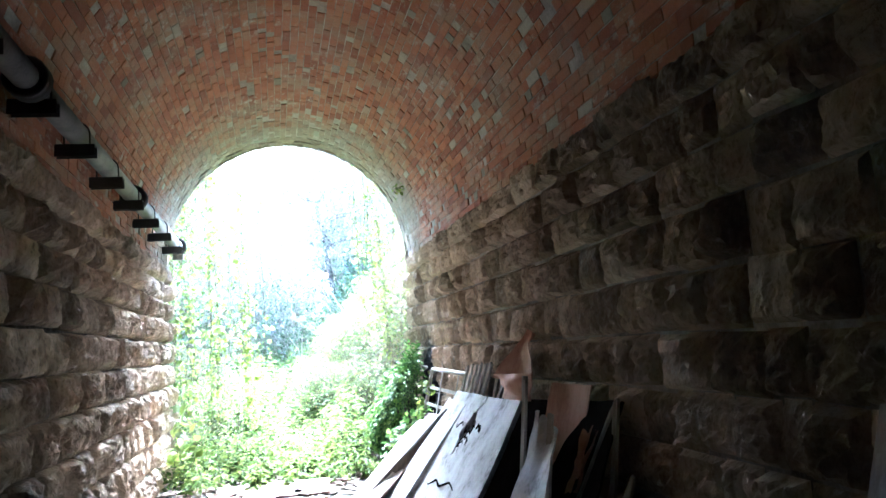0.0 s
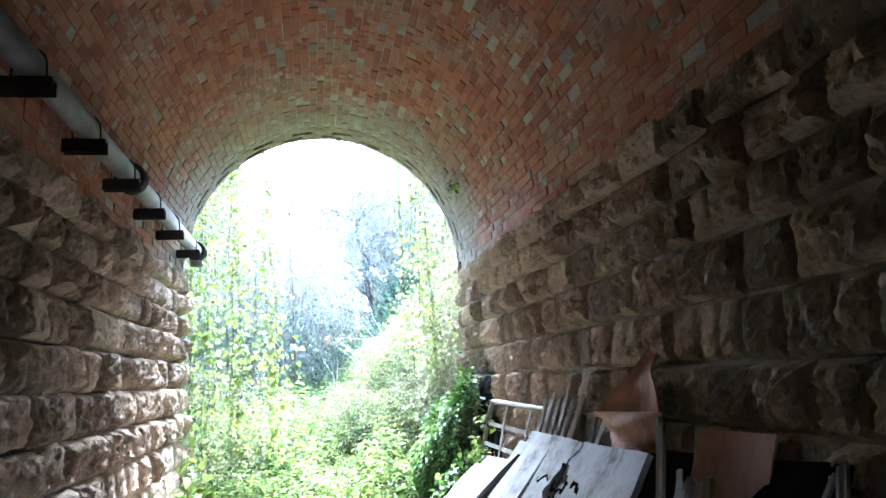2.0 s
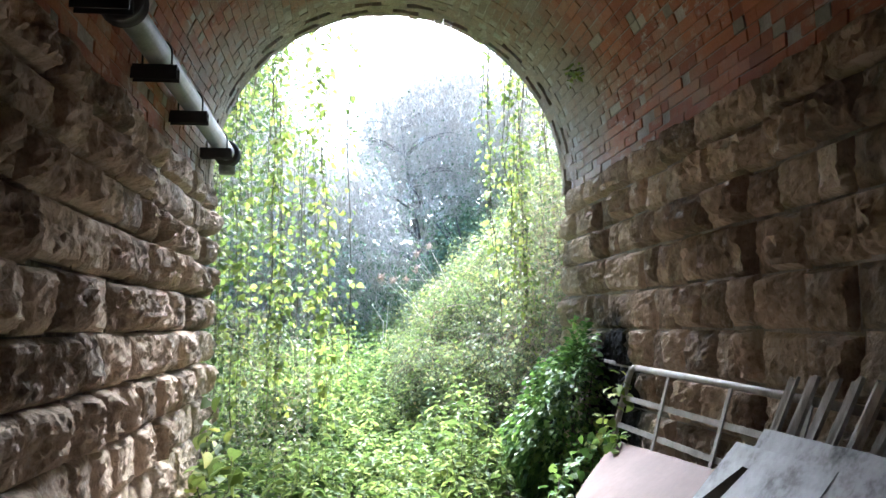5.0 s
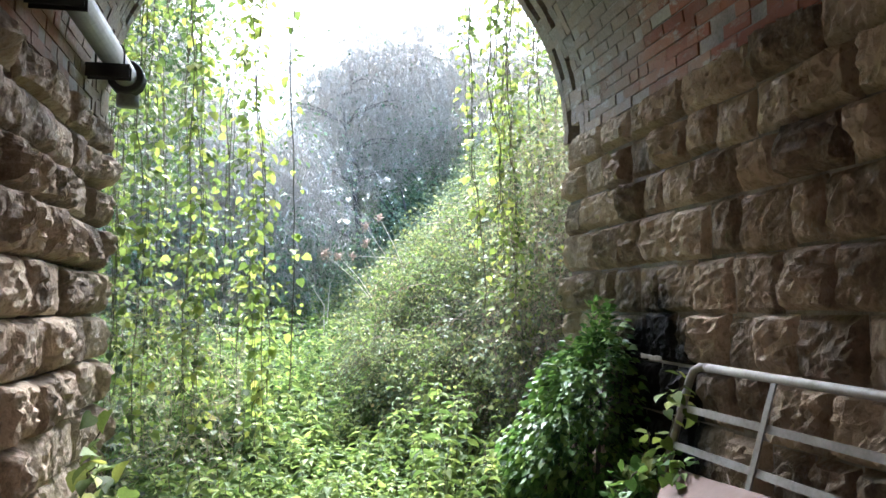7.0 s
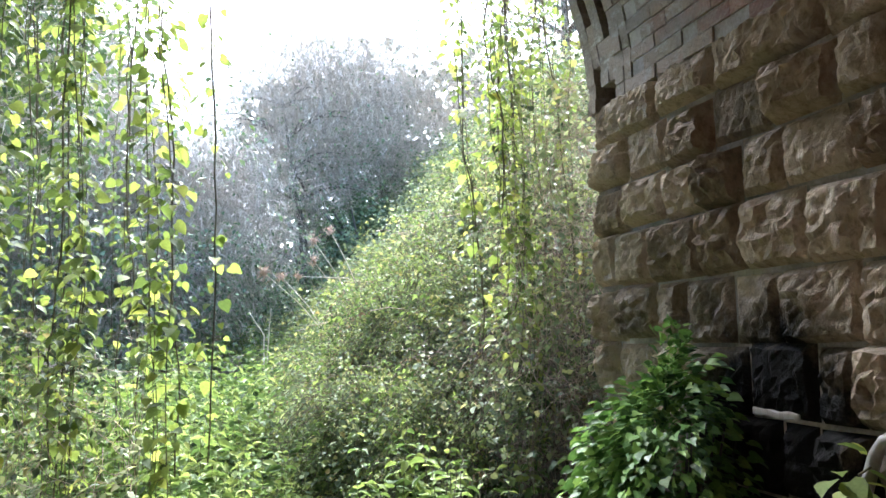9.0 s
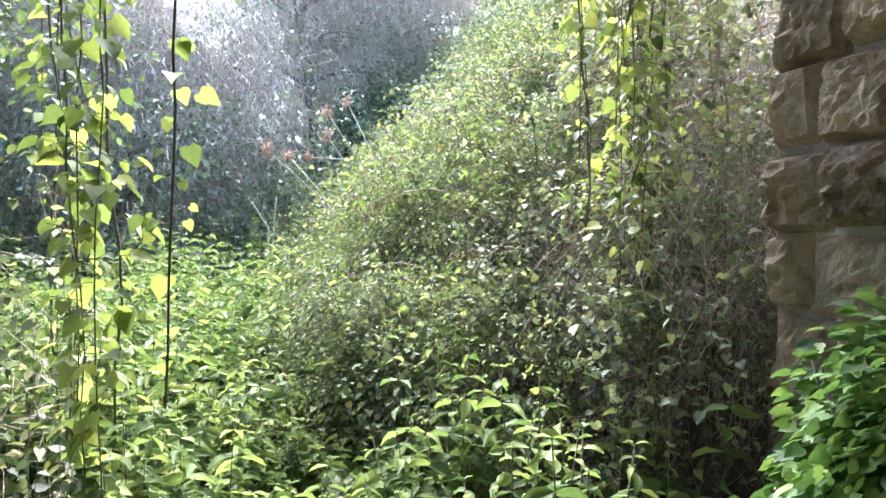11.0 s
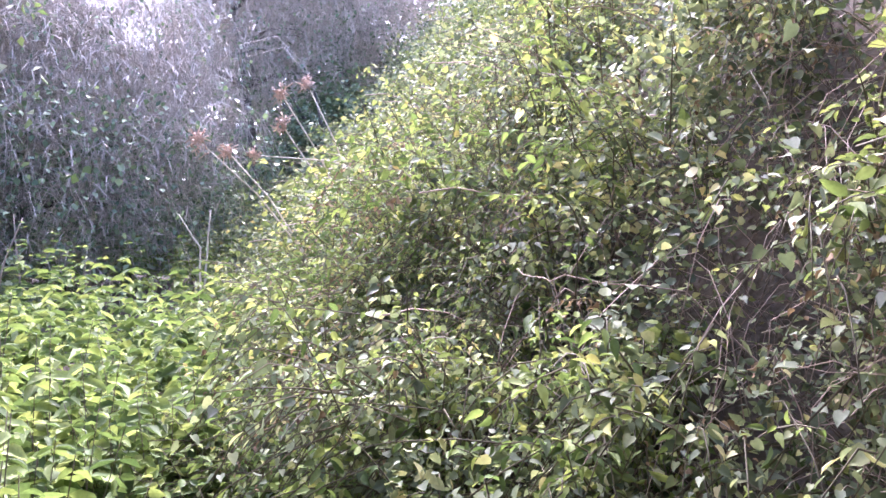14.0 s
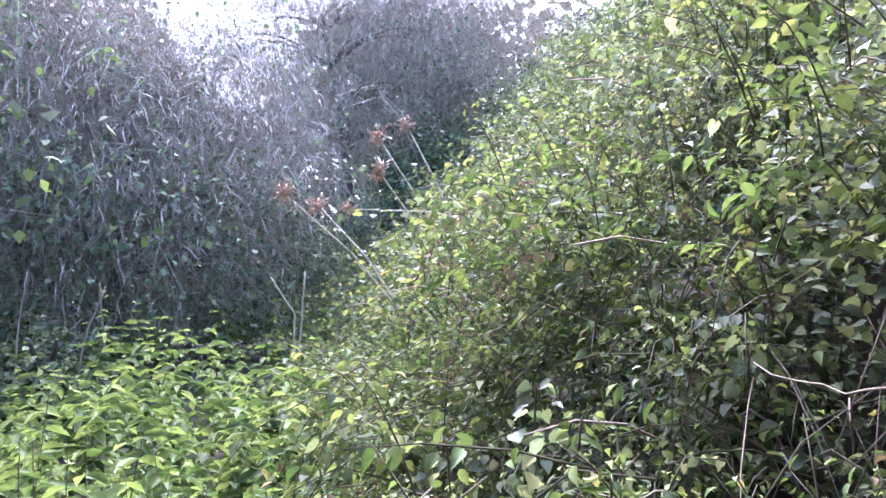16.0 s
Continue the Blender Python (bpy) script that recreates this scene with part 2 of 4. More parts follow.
def box_bm(size, at=(0, 0, 0), turn=None, bevel=0.004):
    bm = bmesh.new()
    bmesh.ops.create_cube(bm, size=1.0)
    bmesh.ops.scale(bm, vec=size, verts=bm.verts)
    if bevel:
        bmesh.ops.bevel(bm, geom=bm.edges[:], offset=bevel, segments=1, affect="EDGES")
    m = Matrix.Translation(at)
    if turn is not None:
        m = m @ turn
    bmesh.ops.transform(bm, matrix=m, verts=bm.verts)
    return bm


def tube(points, radii, sides=6):
    """Vertices and faces of a tube along points, with a radius at each."""
    pts = [Vector(p) for p in points]
    vs, fs = [], []
    for i, p in enumerate(pts):
        d = (pts[min(i + 1, len(pts) - 1)] - pts[max(i - 1, 0)]).normalized()
        a = d.orthogonal().normalized() if i == 0 else (a - d * a.dot(d)).normalized()
        b = d.cross(a)
        for k in range(sides):
            q = 2 * math.pi * k / sides
            vs.append(p + (a * math.cos(q) + b * math.sin(q)) * radii[i])
    for i in range(len(pts) - 1):
        for k in range(sides):
            fs.append((i * sides + k, i * sides + (k + 1) % sides, (i + 1) * sides + (k + 1) % sides, (i + 1) * sides + k))
    fs.append(tuple(range(sides))[::-1])
    fs.append(tuple((len(pts) - 1) * sides + k for k in range(sides)))
    return vs, fs


def tubes_mesh(name, runs, material, sides=5, smooth=True):
    vs, fs = [], []
    for points, radii in runs:
        v, f = tube(points, radii, sides)
        o = len(vs)
        vs += v
        fs += [tuple(i + o for i in q) for q in f]
    return mesh_of(name, vs, fs, material, smooth)


OVATE = np.array([(0, 0, 0), (0, .5, -.03), (0, 1, -.14), (-.3, .18, .03), (-.33, .5, .07), (.3, .18, .03), (.33, .5, .07), (-.16, .8, .0), (.16, .8, .0)])
HEART = np.array([(0, 0, 0), (0, .35, -.03), (0, .7, -.08), (0, 1, -.17), (-.2, -.13, .02), (-.4, .02, .05), (-.4, .36, .06), (-.2, .73, .01), (.2, -.13, .02), (.4, .02, .05), (.4, .36, .06), (.2, .73, .01)])
ROUND = np.array([(0, 0, 0), (0, .35, -.04), (0, .7, -.07), (0, 1, -.17), (-.26, -.1, .0), (-.44, .12, .06), (-.42, .43, .08), (-.23, .74, .02), (.26, -.1, .0), (.44, .12, .06), (.42, .43, .08), (.23, .74, .02)])
FOLD = np.array([(0, 0, 0), (0, 1, -.16), (-.33, .16, .05), (-.29, .6, .05), (.33, .16, .05), (.29, .6, .05)])
SPECK = np.array([(0, 0, 0), (-.4, .45, .08), (0, 1, -.1), (.4, .45, .08)])
LEAF_FACES = {9: np.array([(0, 1, 4, 3), (1, 2, 7, 4), (0, 5, 6, 1), (1, 6, 8, 2)]),
              12: np.array([(0, 1, 5, 4), (1, 2, 6, 5), (2, 3, 7, 6), (0, 8, 9, 1), (1, 9, 10, 2), (2, 10, 11, 3)]),
              6: np.array([(0, 1, 3, 2), (0, 4, 5, 1)]),
              4: np.array([(0, 3, 2, 1)])}


def leaves_mesh(name, at, out, size, material, shape=OVATE, rng=None, droop=0.3, loose=0.0):
    """Many leaves in one mesh. at: their stalks, out: the way each points, size: its length."""
    n = len(at)
    out = out / np.maximum(np.linalg.norm(out, axis=1, keepdims=True), 1e-6)
    out = out - np.array([0, 0, droop])
    out /= np.linalg.norm(out, axis=1, keepdims=True)
    up = np.array([0, 0, 1.0]) + rng.normal(0, 0.35 + loose, (n, 3))
    side = np.cross(out, up)
    side /= np.maximum(np.linalg.norm(side, axis=1, keepdims=True), 1e-6)
    top = np.cross(side, out)
    wide = rng.uniform(0.8, 1.15, (n, 1, 1))
    v = (side[:, None] * shape[None, :, :1] * wide + out[:, None] * shape[None, :, 1:2] + top[:, None] * shape[None, :, 2:]) * size[:, None, None] + at[:, None]
    f = LEAF_FACES[len(shape)][None] + (np.arange(n) * len(shape))[:, None, None]
    v, f = v.reshape(-1, 3), f.reshape(-1, 4)
    me = bpy.data.meshes.new(name)
    me.vertices.add(len(v))
    me.vertices.foreach_set("co", v.ravel())
    me.loops.add(f.size)
    me.loops.foreach_set("vertex_index", f.ravel().astype(np.int32))
    me.polygons.add(len(f))
    me.polygons.foreach_set("loop_start", np.arange(len(f), dtype=np.int32) * 4)
    me.materials.append(material)
    me.update(calc_edges=True)
    me.validate()
    me.shade_smooth()
    return me


def fbm(x, y, s=1.0):
    return noise.noise((x * s, y * s, 3.7)) + 0.5 * noise.noise((x * s * 2.1, y * s * 2.1, 9.1))


# ---- plan ----
XC, ZC, R = 0.27, 2.85, 1.66       # axis, springing and radius of the vault
LEFT, RIGHT = -1.42, 1.97          # planes of the joints between the stones
MOUTH = 11.55                      # outer end of the tunnel
BACK = -9.0
COURSES = [2.80, 2.56, 2.31, 2.06, 1.77, 1.48, 1.19, 0.90, 0.61, 0.32, 0.03, -0.26]


def ground_z(x, y):
    """Height of the soil."""
    z = 0.05 * fbm(x, y, 0.7) + 0.02 * fbm(x, y, 3.0)
    inside = max(0.0, min(1.0, (MOUTH + 0.3 - y) / 0.5))
    edge = 0.6 + max(0.0, 13.6 - y) * 0.5
    fade = min(1.0, max(0.0, (60 - y) / 20))
    bank = min(max(0.0, (x - edge) * 1.08), 5.9 + 0.7 * fbm(x, y, 0.25)) * fade
    left = min(max(0.0, (-5.5 - x) * 0.5), 5.0) * fade
    rise = min(max(0.0, (y - 12.8) * 0.1), 1.1)
    return z + (1 - inside) * (max(bank, rise) + left + 0.3 * min(bank, rise)) + inside * 0.10 * max(0.0, x - 0.9)


# ---- ground ----
def sheet(xs, ys, height):
    vs = [(x, y, height(x, y)) for y in ys for x in xs]
    n = len(xs)
    fs = [(j * n + i, j * n + i + 1, (j + 1) * n + i + 1, (j + 1) * n + i) for j in range(len(ys) - 1) for i in range(n - 1)]
    return vs, fs


xs = [-400, -150, -60, -30, -20] + [-14 + 0.5 * i for i in range(16)] + [-6 + 0.2 * i for i in range(75)] + [9 + i for i in range(8)] + [25, 60, 150, 400]
ys = [-400, -100, -30, -12] + [-9 + 0.5 * i for i in range(32)] + [7 + 0.2 * i for i in range(90)] + [25 + i for i in range(15)] + [42, 46, 50, 55, 60, 90, 180, 400]
tagged(new("ground", mesh_of("ground", *sheet(xs, ys, ground_z), SOIL, True)), "dark bare soil with a steep overgrown bank", "ground", kind="structure")


# ---- tunnel ----
def rock_face(rng, length, height, proud, arris):
    """A rock-faced block: flat bed, rough bulging front. Local x along the wall, z up, front towards -y."""
    nu, nv = max(6, int(length / 0.023)), max(5, int(height / 0.023))
    u, v = np.linspace(0, 1, nu), np.linspace(0, 1, nv)
    U, V = np.meshgrid(u, v)
    k = rng.uniform(0, 100)
    ruff = arris + 0.6 * arris * np.array([[noise.noise((a * length * 12 + k, b * height * 12, 3)) for a in u] for b in v])
    edge = np.minimum(1, np.minimum(U, 1 - U) * length / ruff) * np.minimum(1, np.minimum(V, 1 - V) * height / ruff)
    h = np.array([[noise.noise((a * length * 4 + k, b * height * 4, k)) * 0.42 + noise.noise((a * length * 9 + k, b * height * 8, k)) * 0.38
                   - abs(noise.noise((a * length * 15 + k, b * height * 15, k))) * 0.4 + 0.1 + noise.noise((a * length * 34 + k, b * height * 34, k)) * 0.34 for a in u] for b in v])
    tilt = (U - 0.5) * rng.uniform(-0.8, 0.8) + (V - 0.4) * rng.uniform(-0.6, 0.5)
    dome = (1 - np.abs(2 * U - 1) ** 2.6) * (1 - np.abs(2 * V - 1) ** 2.6)
    d = proud * (0.3 * edge ** 0.6 + (0.4 + 0.6 * dome) * edge ** 0.4 * np.clip(0.45 + 1.0 * h + tilt, -0.15, 1.2))
    d = np.maximum(d, 0.002)
    wob = 0.003
    X = (U - 0.5) * length + rng.normal(0, wob, U.shape) * (edge > 0)
    Z = (V - 0.5) * height + rng.normal(0, wob, U.shape) * (edge > 0)
    vs = np.stack([X, -d, Z], -1).reshape(-1, 3).tolist()
    fs = [(j * nu + i, j * nu + i + 1, (j + 1) * nu + i + 1, (j + 1) * nu + i) for j in range(nv - 1) for i in range(nu - 1)]
    ring = [i for i in range(nu)] + [j * nu + nu - 1 for j in range(1, nv)] + [(nv - 1) * nu + i for i in range(nu - 2, -1, -1)] + [j * nu for j in range(nv - 2, 0, -1)]
    o = len(vs)
    vs += [(vs[i][0], 0.07, vs[i][2]) for i in ring]
    m = len(ring)
    fs += [(ring[i], o + i, o + (i + 1) % m, ring[(i + 1) % m]) for i in range(m)]
    return vs, fs


def stone_wall(name, x, side, label, seed):
    """A side wall of coursed rock-faced blocks. side: 1 where its face looks to +x."""
    thick = 0.6
    body = new(name, None)
    bm = box_bm((thick, MOUTH - BACK, 3.1), (x - side * (thick / 2 + (0.045 if side > 0 else 0.002)), (MOUTH + BACK) / 2, 1.24), bevel=0)
    me = bpy.data.meshes.new(name)
    bm.to_mesh(me)
    bm.free()
    me.materials.append(JOINT if side > 0 else MORTAR)
    bpy.data.objects.remove(body)
    body = tagged(new(name, me), label, "wall", kind="structure")
    rng = np.random.default_rng(seed)
    for top, low in zip(COURSES[:-1], COURSES[1:]):
        y = MOUTH
        first = True
        while y > 1.0:
            crest = top > 2.7
            length = rng.uniform(0.45, 0.8) if crest else rng.uniform(0.3, 0.52) if side > 0 else rng.uniform(0.25, 0.42) if rng.random() > 0.2 else rng.uniform(0.18, 0.26)
            if first:
                length *= rng.uniform(0.6, 1.2)
                first = False
            h = top - low
            proud = rng.uniform(0.085, 0.11) if crest else rng.uniform(0.055, 0.135) if side > 0 else rng.uniform(0.05, 0.135)
            vs, fs = rock_face(rng, length - (0.026 if side > 0 else 0.018), h - rng.uniform(0.006, 0.022), proud, 0.032 if side > 0 else 0.021)
            ob = child("stone", mesh_of("stone", vs, fs, STONE), body)
            ob.matrix_basis = pose(x, y - length / 2, (top + low) / 2 + rng.normal(0, 0.006), 0, rng.normal(0, 0.9), 90 if side > 0 else -90)
            y -= length
    return body


def arc_point(r, a):
    """a: degrees from the springing on the right."""
    return XC + r * math.cos(radians(a)), ZC + r * math.sin(radians(a))


def vault():
    """The brick barrel vault: bricks proud of their mortar, all in one mesh."""
    rng = np.random.default_rng(5)
    vs, fs, mats = [], [], []

    def brick(a0, a1, y0, y1, lift, jig, deep=0.05, shade=0):
        o = len(vs)
        for r in (R + lift, R + deep):
            for a, y in ((a0, y0), (a1, y0), (a1, y1), (a0, y1)):
                px, pz = arc_point(r, a + jig * 0.06)
                vs.append((px, y, pz))
        fs.extend([(o, o + 1, o + 2, o + 3), (o, o + 4, o + 5, o + 1), (o + 1, o + 5, o + 6, o + 2), (o + 2, o + 6, o + 7, o + 3), (o + 3, o + 7, o + 4, o)])
        mats.extend([shade] * 5)

    n = 72
    a_lo, a_hi = -3.0, 183.0
    step = (a_hi - a_lo) / n
    gap = math.degrees(0.007 / R) / 2
    for c in range(n):
        a0, a1 = a_lo + c * step + gap, a_lo + (c + 1) * step - gap
        y = MOUTH - 0.495 - (0.1175 if c % 2 else 0.0)
        while y > 0.5:
            q = rng.random()
            if q < 0.16:
                for k in range(2):
                    w = rng.random()
                    if w > 0.05:
                        brick(a0, a1, y - 0.1175 * (k + 1) + 0.006, y - 0.1175 * k, rng.normal(0, 0.003) + (0.012 if w < 0.12 else 0), rng.normal(), shade=2 if w > 0.94 else 0)
            else:
                brick(a0, a1, y - 0.235 + 0.006, y, rng.normal(0, 0.0025) + (0.015 if q > 0.985 else 0), rng.normal())
            y -= 0.235
    # the arch ring: rows laid round the curve, every other joint between them washed out
    m = 22
    w = (a_hi - a_lo) / m
    for row in range(3):
        y1 = MOUTH - row * 0.165
        for c in range(m):
            a0 = a_lo + (c + 0.5 * (row % 2)) * w
            for k in range(3):
                b0 = a0 + w * k / 3
                g = 0.02
                brick(b0 + g, b0 + w / 3 - g, y1 - 0.09, y1, rng.normal(0, 0.003), 0, 0.13)
            if (c + row) % 2 or rng.random() < 0.06 or row == 2:
                brick(a0 + 0.1, a0 + w - 0.1, y1 - 0.165, y1 - 0.09, 0.004, 0, 0.13)
    # mortar bed behind
    segs = 64
    o = len(vs)
    for yy, r0 in ((BACK, 0.0), (0.5, 0.008), (MOUTH - 0.5, 0.008), (MOUTH - 0.49, 0.125), (MOUTH - 0.012, 0.125)):
        for r in (R + r0, R + 0.4):
            for k in range(segs + 1):
                px, pz = arc_point(r, a_lo + (a_hi - a_lo) * k / segs)
                vs.append((px, yy, pz))
    w = segs + 1
    for k in range(segs):
        for j in range(4):
            q = o + j * 2 * w
            fs.append((q + k, q + k + 1, q + 2 * w + k + 1, q + 2 * w + k))
            fs.append((q + w + k, q + 3 * w + k, q + 3 * w + k + 1, q + w + k + 1))
            mats.extend([1, 1])
        q = o + 8 * w
        fs.append((q + k, q + k + 1, q + w + k + 1, q + w + k))
        mats.append(1)
    me = mesh_of("ceiling", vs, fs, BRICK)
    me.materials.append(MORTAR)
    me.materials.append(PALEBRICK)
    me.polygons.foreach_set("material_index", mats)
    return tagged(new("ceiling", me), "red brick barrel vault, limewashed and mossy near its mouth", "ceiling", kind="structure")


stone_wall("wall_left", LEFT, 1, "coursed rock-faced brown sandstone wall", 11)
stone_wall("wall_right", RIGHT, -1, "coursed rock-faced brown sandstone wall, shade painted behind the ivy", 23)
vault()


def headwall():
    """The portal's front above and beside the arch, and a plain wall, added and unseen, that shuts daylight out behind.
    """
    segs = 48
    vs, fs = [], []
    for y in (MOUTH - 0.5, MOUTH - 0.03):
        for k in range(segs + 1):
            a = 180.0 * k / segs
            vs.append((arc_point(R + 0.4, a)[0], y, arc_point(R + 0.4, a)[1]))
            c, s = math.cos(radians(a)), math.sin(radians(a))
            q = min(3.2 / max(abs(c), 1e-6), 2.9 / max(s, 1e-6))
            vs.append((XC + q * c, y, ZC + q * s))
    n = 2 * (segs + 1)
    for k in range(segs):
        a, b = 2 * k, 2 * k + 2
        fs += [(a, a + 1, b + 1, b), (n + a, n + b, n + b + 1, n + a + 1), (a + 1, n + a + 1, n + b + 1, b + 1), (a, b, n + b, n + a)]
    tagged(new("wall_north", mesh_of("wall_north", vs, fs, STONE)), "stone portal headwall over the arch", "wall", kind="structure")
    me = bpy.data.meshes.new("wall_south")
    bm = box_bm((4.6, 0.3, 5.2), (XC, BACK - 0.15, 2.3), bevel=0)
    bm.to_mesh(me)
    bm.free()
    me.materials.append(STONE)
    tagged(new("wall_south", me), "plain stone wall added out of sight to keep the far end dark", "wall", kind="structure")
    # earth over the tunnel
    xs = [-9 + 0.6 * i for i in range(32)]
    ys = [BACK - 2 + 0.75 * i for i in range(30)]
    top = lambda x, y: (5.75 + 0.15 * fbm(x, y, 0.5) if abs(x - XC) < 3.0 else max(-0.5, 5.75 - (abs(x - XC) - 3.0) * 1.0)) if y < MOUTH - 0.5 else 5.6
    vs, fs = sheet(xs, [y for y in ys if y < MOUTH - 0.6] + [MOUTH - 0.55], top)
    tagged(new("embankment", mesh_of("embankment", vs, fs, SOIL, True)), "earth embankment over the tunnel", "ground", kind="structure")


headwall()


# ---- plants ----
def way_x(y):
    """The trodden line through the plants."""
    return -0.2 + 0.47 * min(1.0, max(0.0, (y - 8.0) / 3.9))


def nettles():
    """The nettle bed from the mouth outwards: a stalk with crossed pairs of leaves, many times."""
    rng = np.random.default_rng(31)
    spots = []
    for x0, x1, y0, y1, per in ((LEFT + 0.15, 1.7, 9.4, 12.0, 42), (-3.2, 1.5, 12.0, 15.0, 88), (-5.5, 1.6, 15.0, 19.0, 40), (-8.0, 2.0, 19.0, 26.0, 8)):
        for _ in range(int((x1 - x0) * (y1 - y0) * per)):
            x, y = rng.uniform(x0, x1), rng.uniform(y0, y1)
            tall = rng.uniform(0.55, 1.1) * min(1.0, 0.35 + max(0.0, y - 9.4) * 0.42)
            tall *= 0.82 + 0.5 * noise.noise((x * 0.9, y * 0.9, 2)) + 0.35 * noise.noise((x * 3, y * 3, 2))
            if y < 11.4 and x > 1.0:
                tall *= 0.75
            near = abs(x - way_x(y))
            if y < 13.2 and near < 0.55:
                tall *= 0.55 + 0.4 * near
            if ground_z(x, y) > 0.35 + max(0.0, (y - 12.8) * 0.1) and y < 19:
                continue
            if x < -0.55 and 11.3 < y < 12.5:
                tall *= 0.6
            if y < 10.6 and x > 1.1:
                continue
            if x < -0.3 and y < 12.3:
                if rng.random() < 0.5:
                    continue
                tall *= 0.75
            spots.append((x, y, tall))
    at, out, size, runs = [], [], [], []
    for x, y, tall in spots:
        z0 = ground_z(x, y)
        lean = rng.normal(0, 0.1, 2)
        far = y > 17
        if y < 15:
            runs.append(([(x, y, z0 - 0.03), (x + lean[0] * 0.4, y + lean[1] * 0.4, z0 + tall * 0.5), (x + lean[0], y + lean[1], z0 + tall)], [0.004, 0.003, 0.002]))
        turn = rng.uniform(0, math.pi)
        levels = 5 if far else 9
        for k in range(levels):
            f = 1 - (k / levels) ** 1.2 * 0.8
            ln = (0.035 + 0.06 * min(1, k / 2.5)) * rng.uniform(0.7, 1.35) * (1.3 if far else 1.12 if y > 11.8 else 1)
            for s in (0, 1):
                a = turn + k * 1.57 + s * math.pi + rng.normal(0, 0.2)
                at.append((x + lean[0] * f, y + lean[1] * f, z0 + tall * f))
                out.append((math.cos(a), math.sin(a), 0.25 + rng.normal(0, 0.2) + (0.6 if k == 0 else 0)))
                size.append(ln)
    for _ in range(15000):
        x, y = rng.uniform(-3.2, 1.5), rng.uniform(9.9, 15.5)
        if LEFT + 0.1 < x or y > 12:
            at.append((x, y, ground_z(x, y) + rng.uniform(0.04, 0.42) * min(1.0, y - 9.7)))
            out.append((*rng.normal(0, 1, 2), 0.3))
            size.append(rng.uniform(0.04, 0.1))
    at, out, size = np.array(at), np.array(out), np.array(size)
    near = at[:, 1] < 13.6
    me = leaves_mesh("nettle_bed", at[near], out[near], size[near], NETTLE, OVATE * (0.66, 1, 1.5), rng, 0.45, 0.2)
    bed = tagged(new("nettle_bed", me), "dense bed of waist-high green nettles on damp soil", "nettles", kind="stuff")
    me = leaves_mesh("far_nettle_bed", at[~near], out[~near], size[~near], NETTLE, FOLD * (0.7, 1, 1.4), rng, 0.45, 0.2)
    tagged(new("far_nettle_bed", me), "bed of green nettles stretching towards the trees", "nettles", kind="stuff")
    stalks = child("stalks", tubes_mesh("stalks", runs, STEM, 4), bed)
    tagged(stalks, kind="stuff")


nettles()


def bank_point(a, b):
    """A place on the uneven skin of the bank's growth, and how deep the growth is there."""
    lump = (0.62 if b < 15 else 0.4) + 0.3 * noise.noise((a * 0.9, b * 0.9, 0)) + 0.62 * noise.noise((a * 2.7, b * 2.7, 4)) + 0.36 * noise.noise((a * 6.5, b * 6.5, 8))
    return lump * min(1.0, 0.5 + 0.8 * max(0.0, a - 0.55))


def hollow(a, b):
    """True in the dark gaps of the bank's growth."""
    if b < 13.2 and a > 1.75 and noise.noise((a * 3, b * 3, 79)) > -0.15:
        return True
    return b < 15.5 and noise.noise((a * 1.9, b * 1.9, 77)) + 0.4 * noise.noise((a * 5, b * 5, 78)) < -0.3


def bank_cover():
    """The low growth close to the soil of the bank, in shade under the sprays."""
    rng = np.random.default_rng(41)
    at, out, size = [], [], []
    for x0, x1, y0, y1, n, lo, hi in ((0.6, 3.2, 11.75, 14.5, 46000, 0.018, 0.055), (0.75, 5.0, 14.5, 19.0, 52000, 0.025, 0.06), (1.0, 7.0, 19.0, 30.0, 45000, 0.04, 0.1)):
        x, y = rng.uniform(x0, x1, n), rng.uniform(y0, y1, n)
        for a, b in zip(x, y):
            d = bank_point(a, b) * (1 - rng.random() ** 2.0 * 0.85) * (0.8 if b < 15 else 1.0)
            at.append((a - 0.72 * d, b, ground_z(a, b) + 0.75 * d))
            g = rng.normal(0, 1.3, 3)
            out.append((-0.5 + g[0], -0.35 + g[1], 0.35 + g[2] * 0.6))
        size += (lo + (hi - lo) * rng.random(n) ** 2.0).tolist()
    at, out, size = np.array(at), np.array(out), np.array(size)
    full = np.array([noise.noise((a * 3.1, b * 3.1, 14 + c)) + 0.6 * noise.noise((a * 7, b * 7, 3 + 2 * c)) for a, b, c in at]) > -0.3
    full &= np.array([not hollow(a + 0.4, b) for a, b, _ in at]) | (rng.random(len(at)) < 0.25)
    full |= rng.random(len(at)) < 0.08
    at, out, size = at[full], out[full], size[full]
    near, mid = at[:, 1] < 14.5, (at[:, 1] >= 14.5) & (at[:, 1] < 19)
    far = at[:, 1] >= 19
    for name, pick, shape, label in (("bank_cover", near, FOLD * (1.2, 1, 1), "low bindweed and bramble leaves smothering the bank"), ("bank_thicket", mid, SPECK, "thicket of bindweed leaves further along the bank"), ("far_bank_cover", far, SPECK, "pale undergrowth on the far end of the bank")):
        tagged(new(name, leaves_mesh(name, at[pick], out[pick], size[pick], BIND, shape, rng, 0.35, 0.5)), label, "undergrowth", kind="stuff")


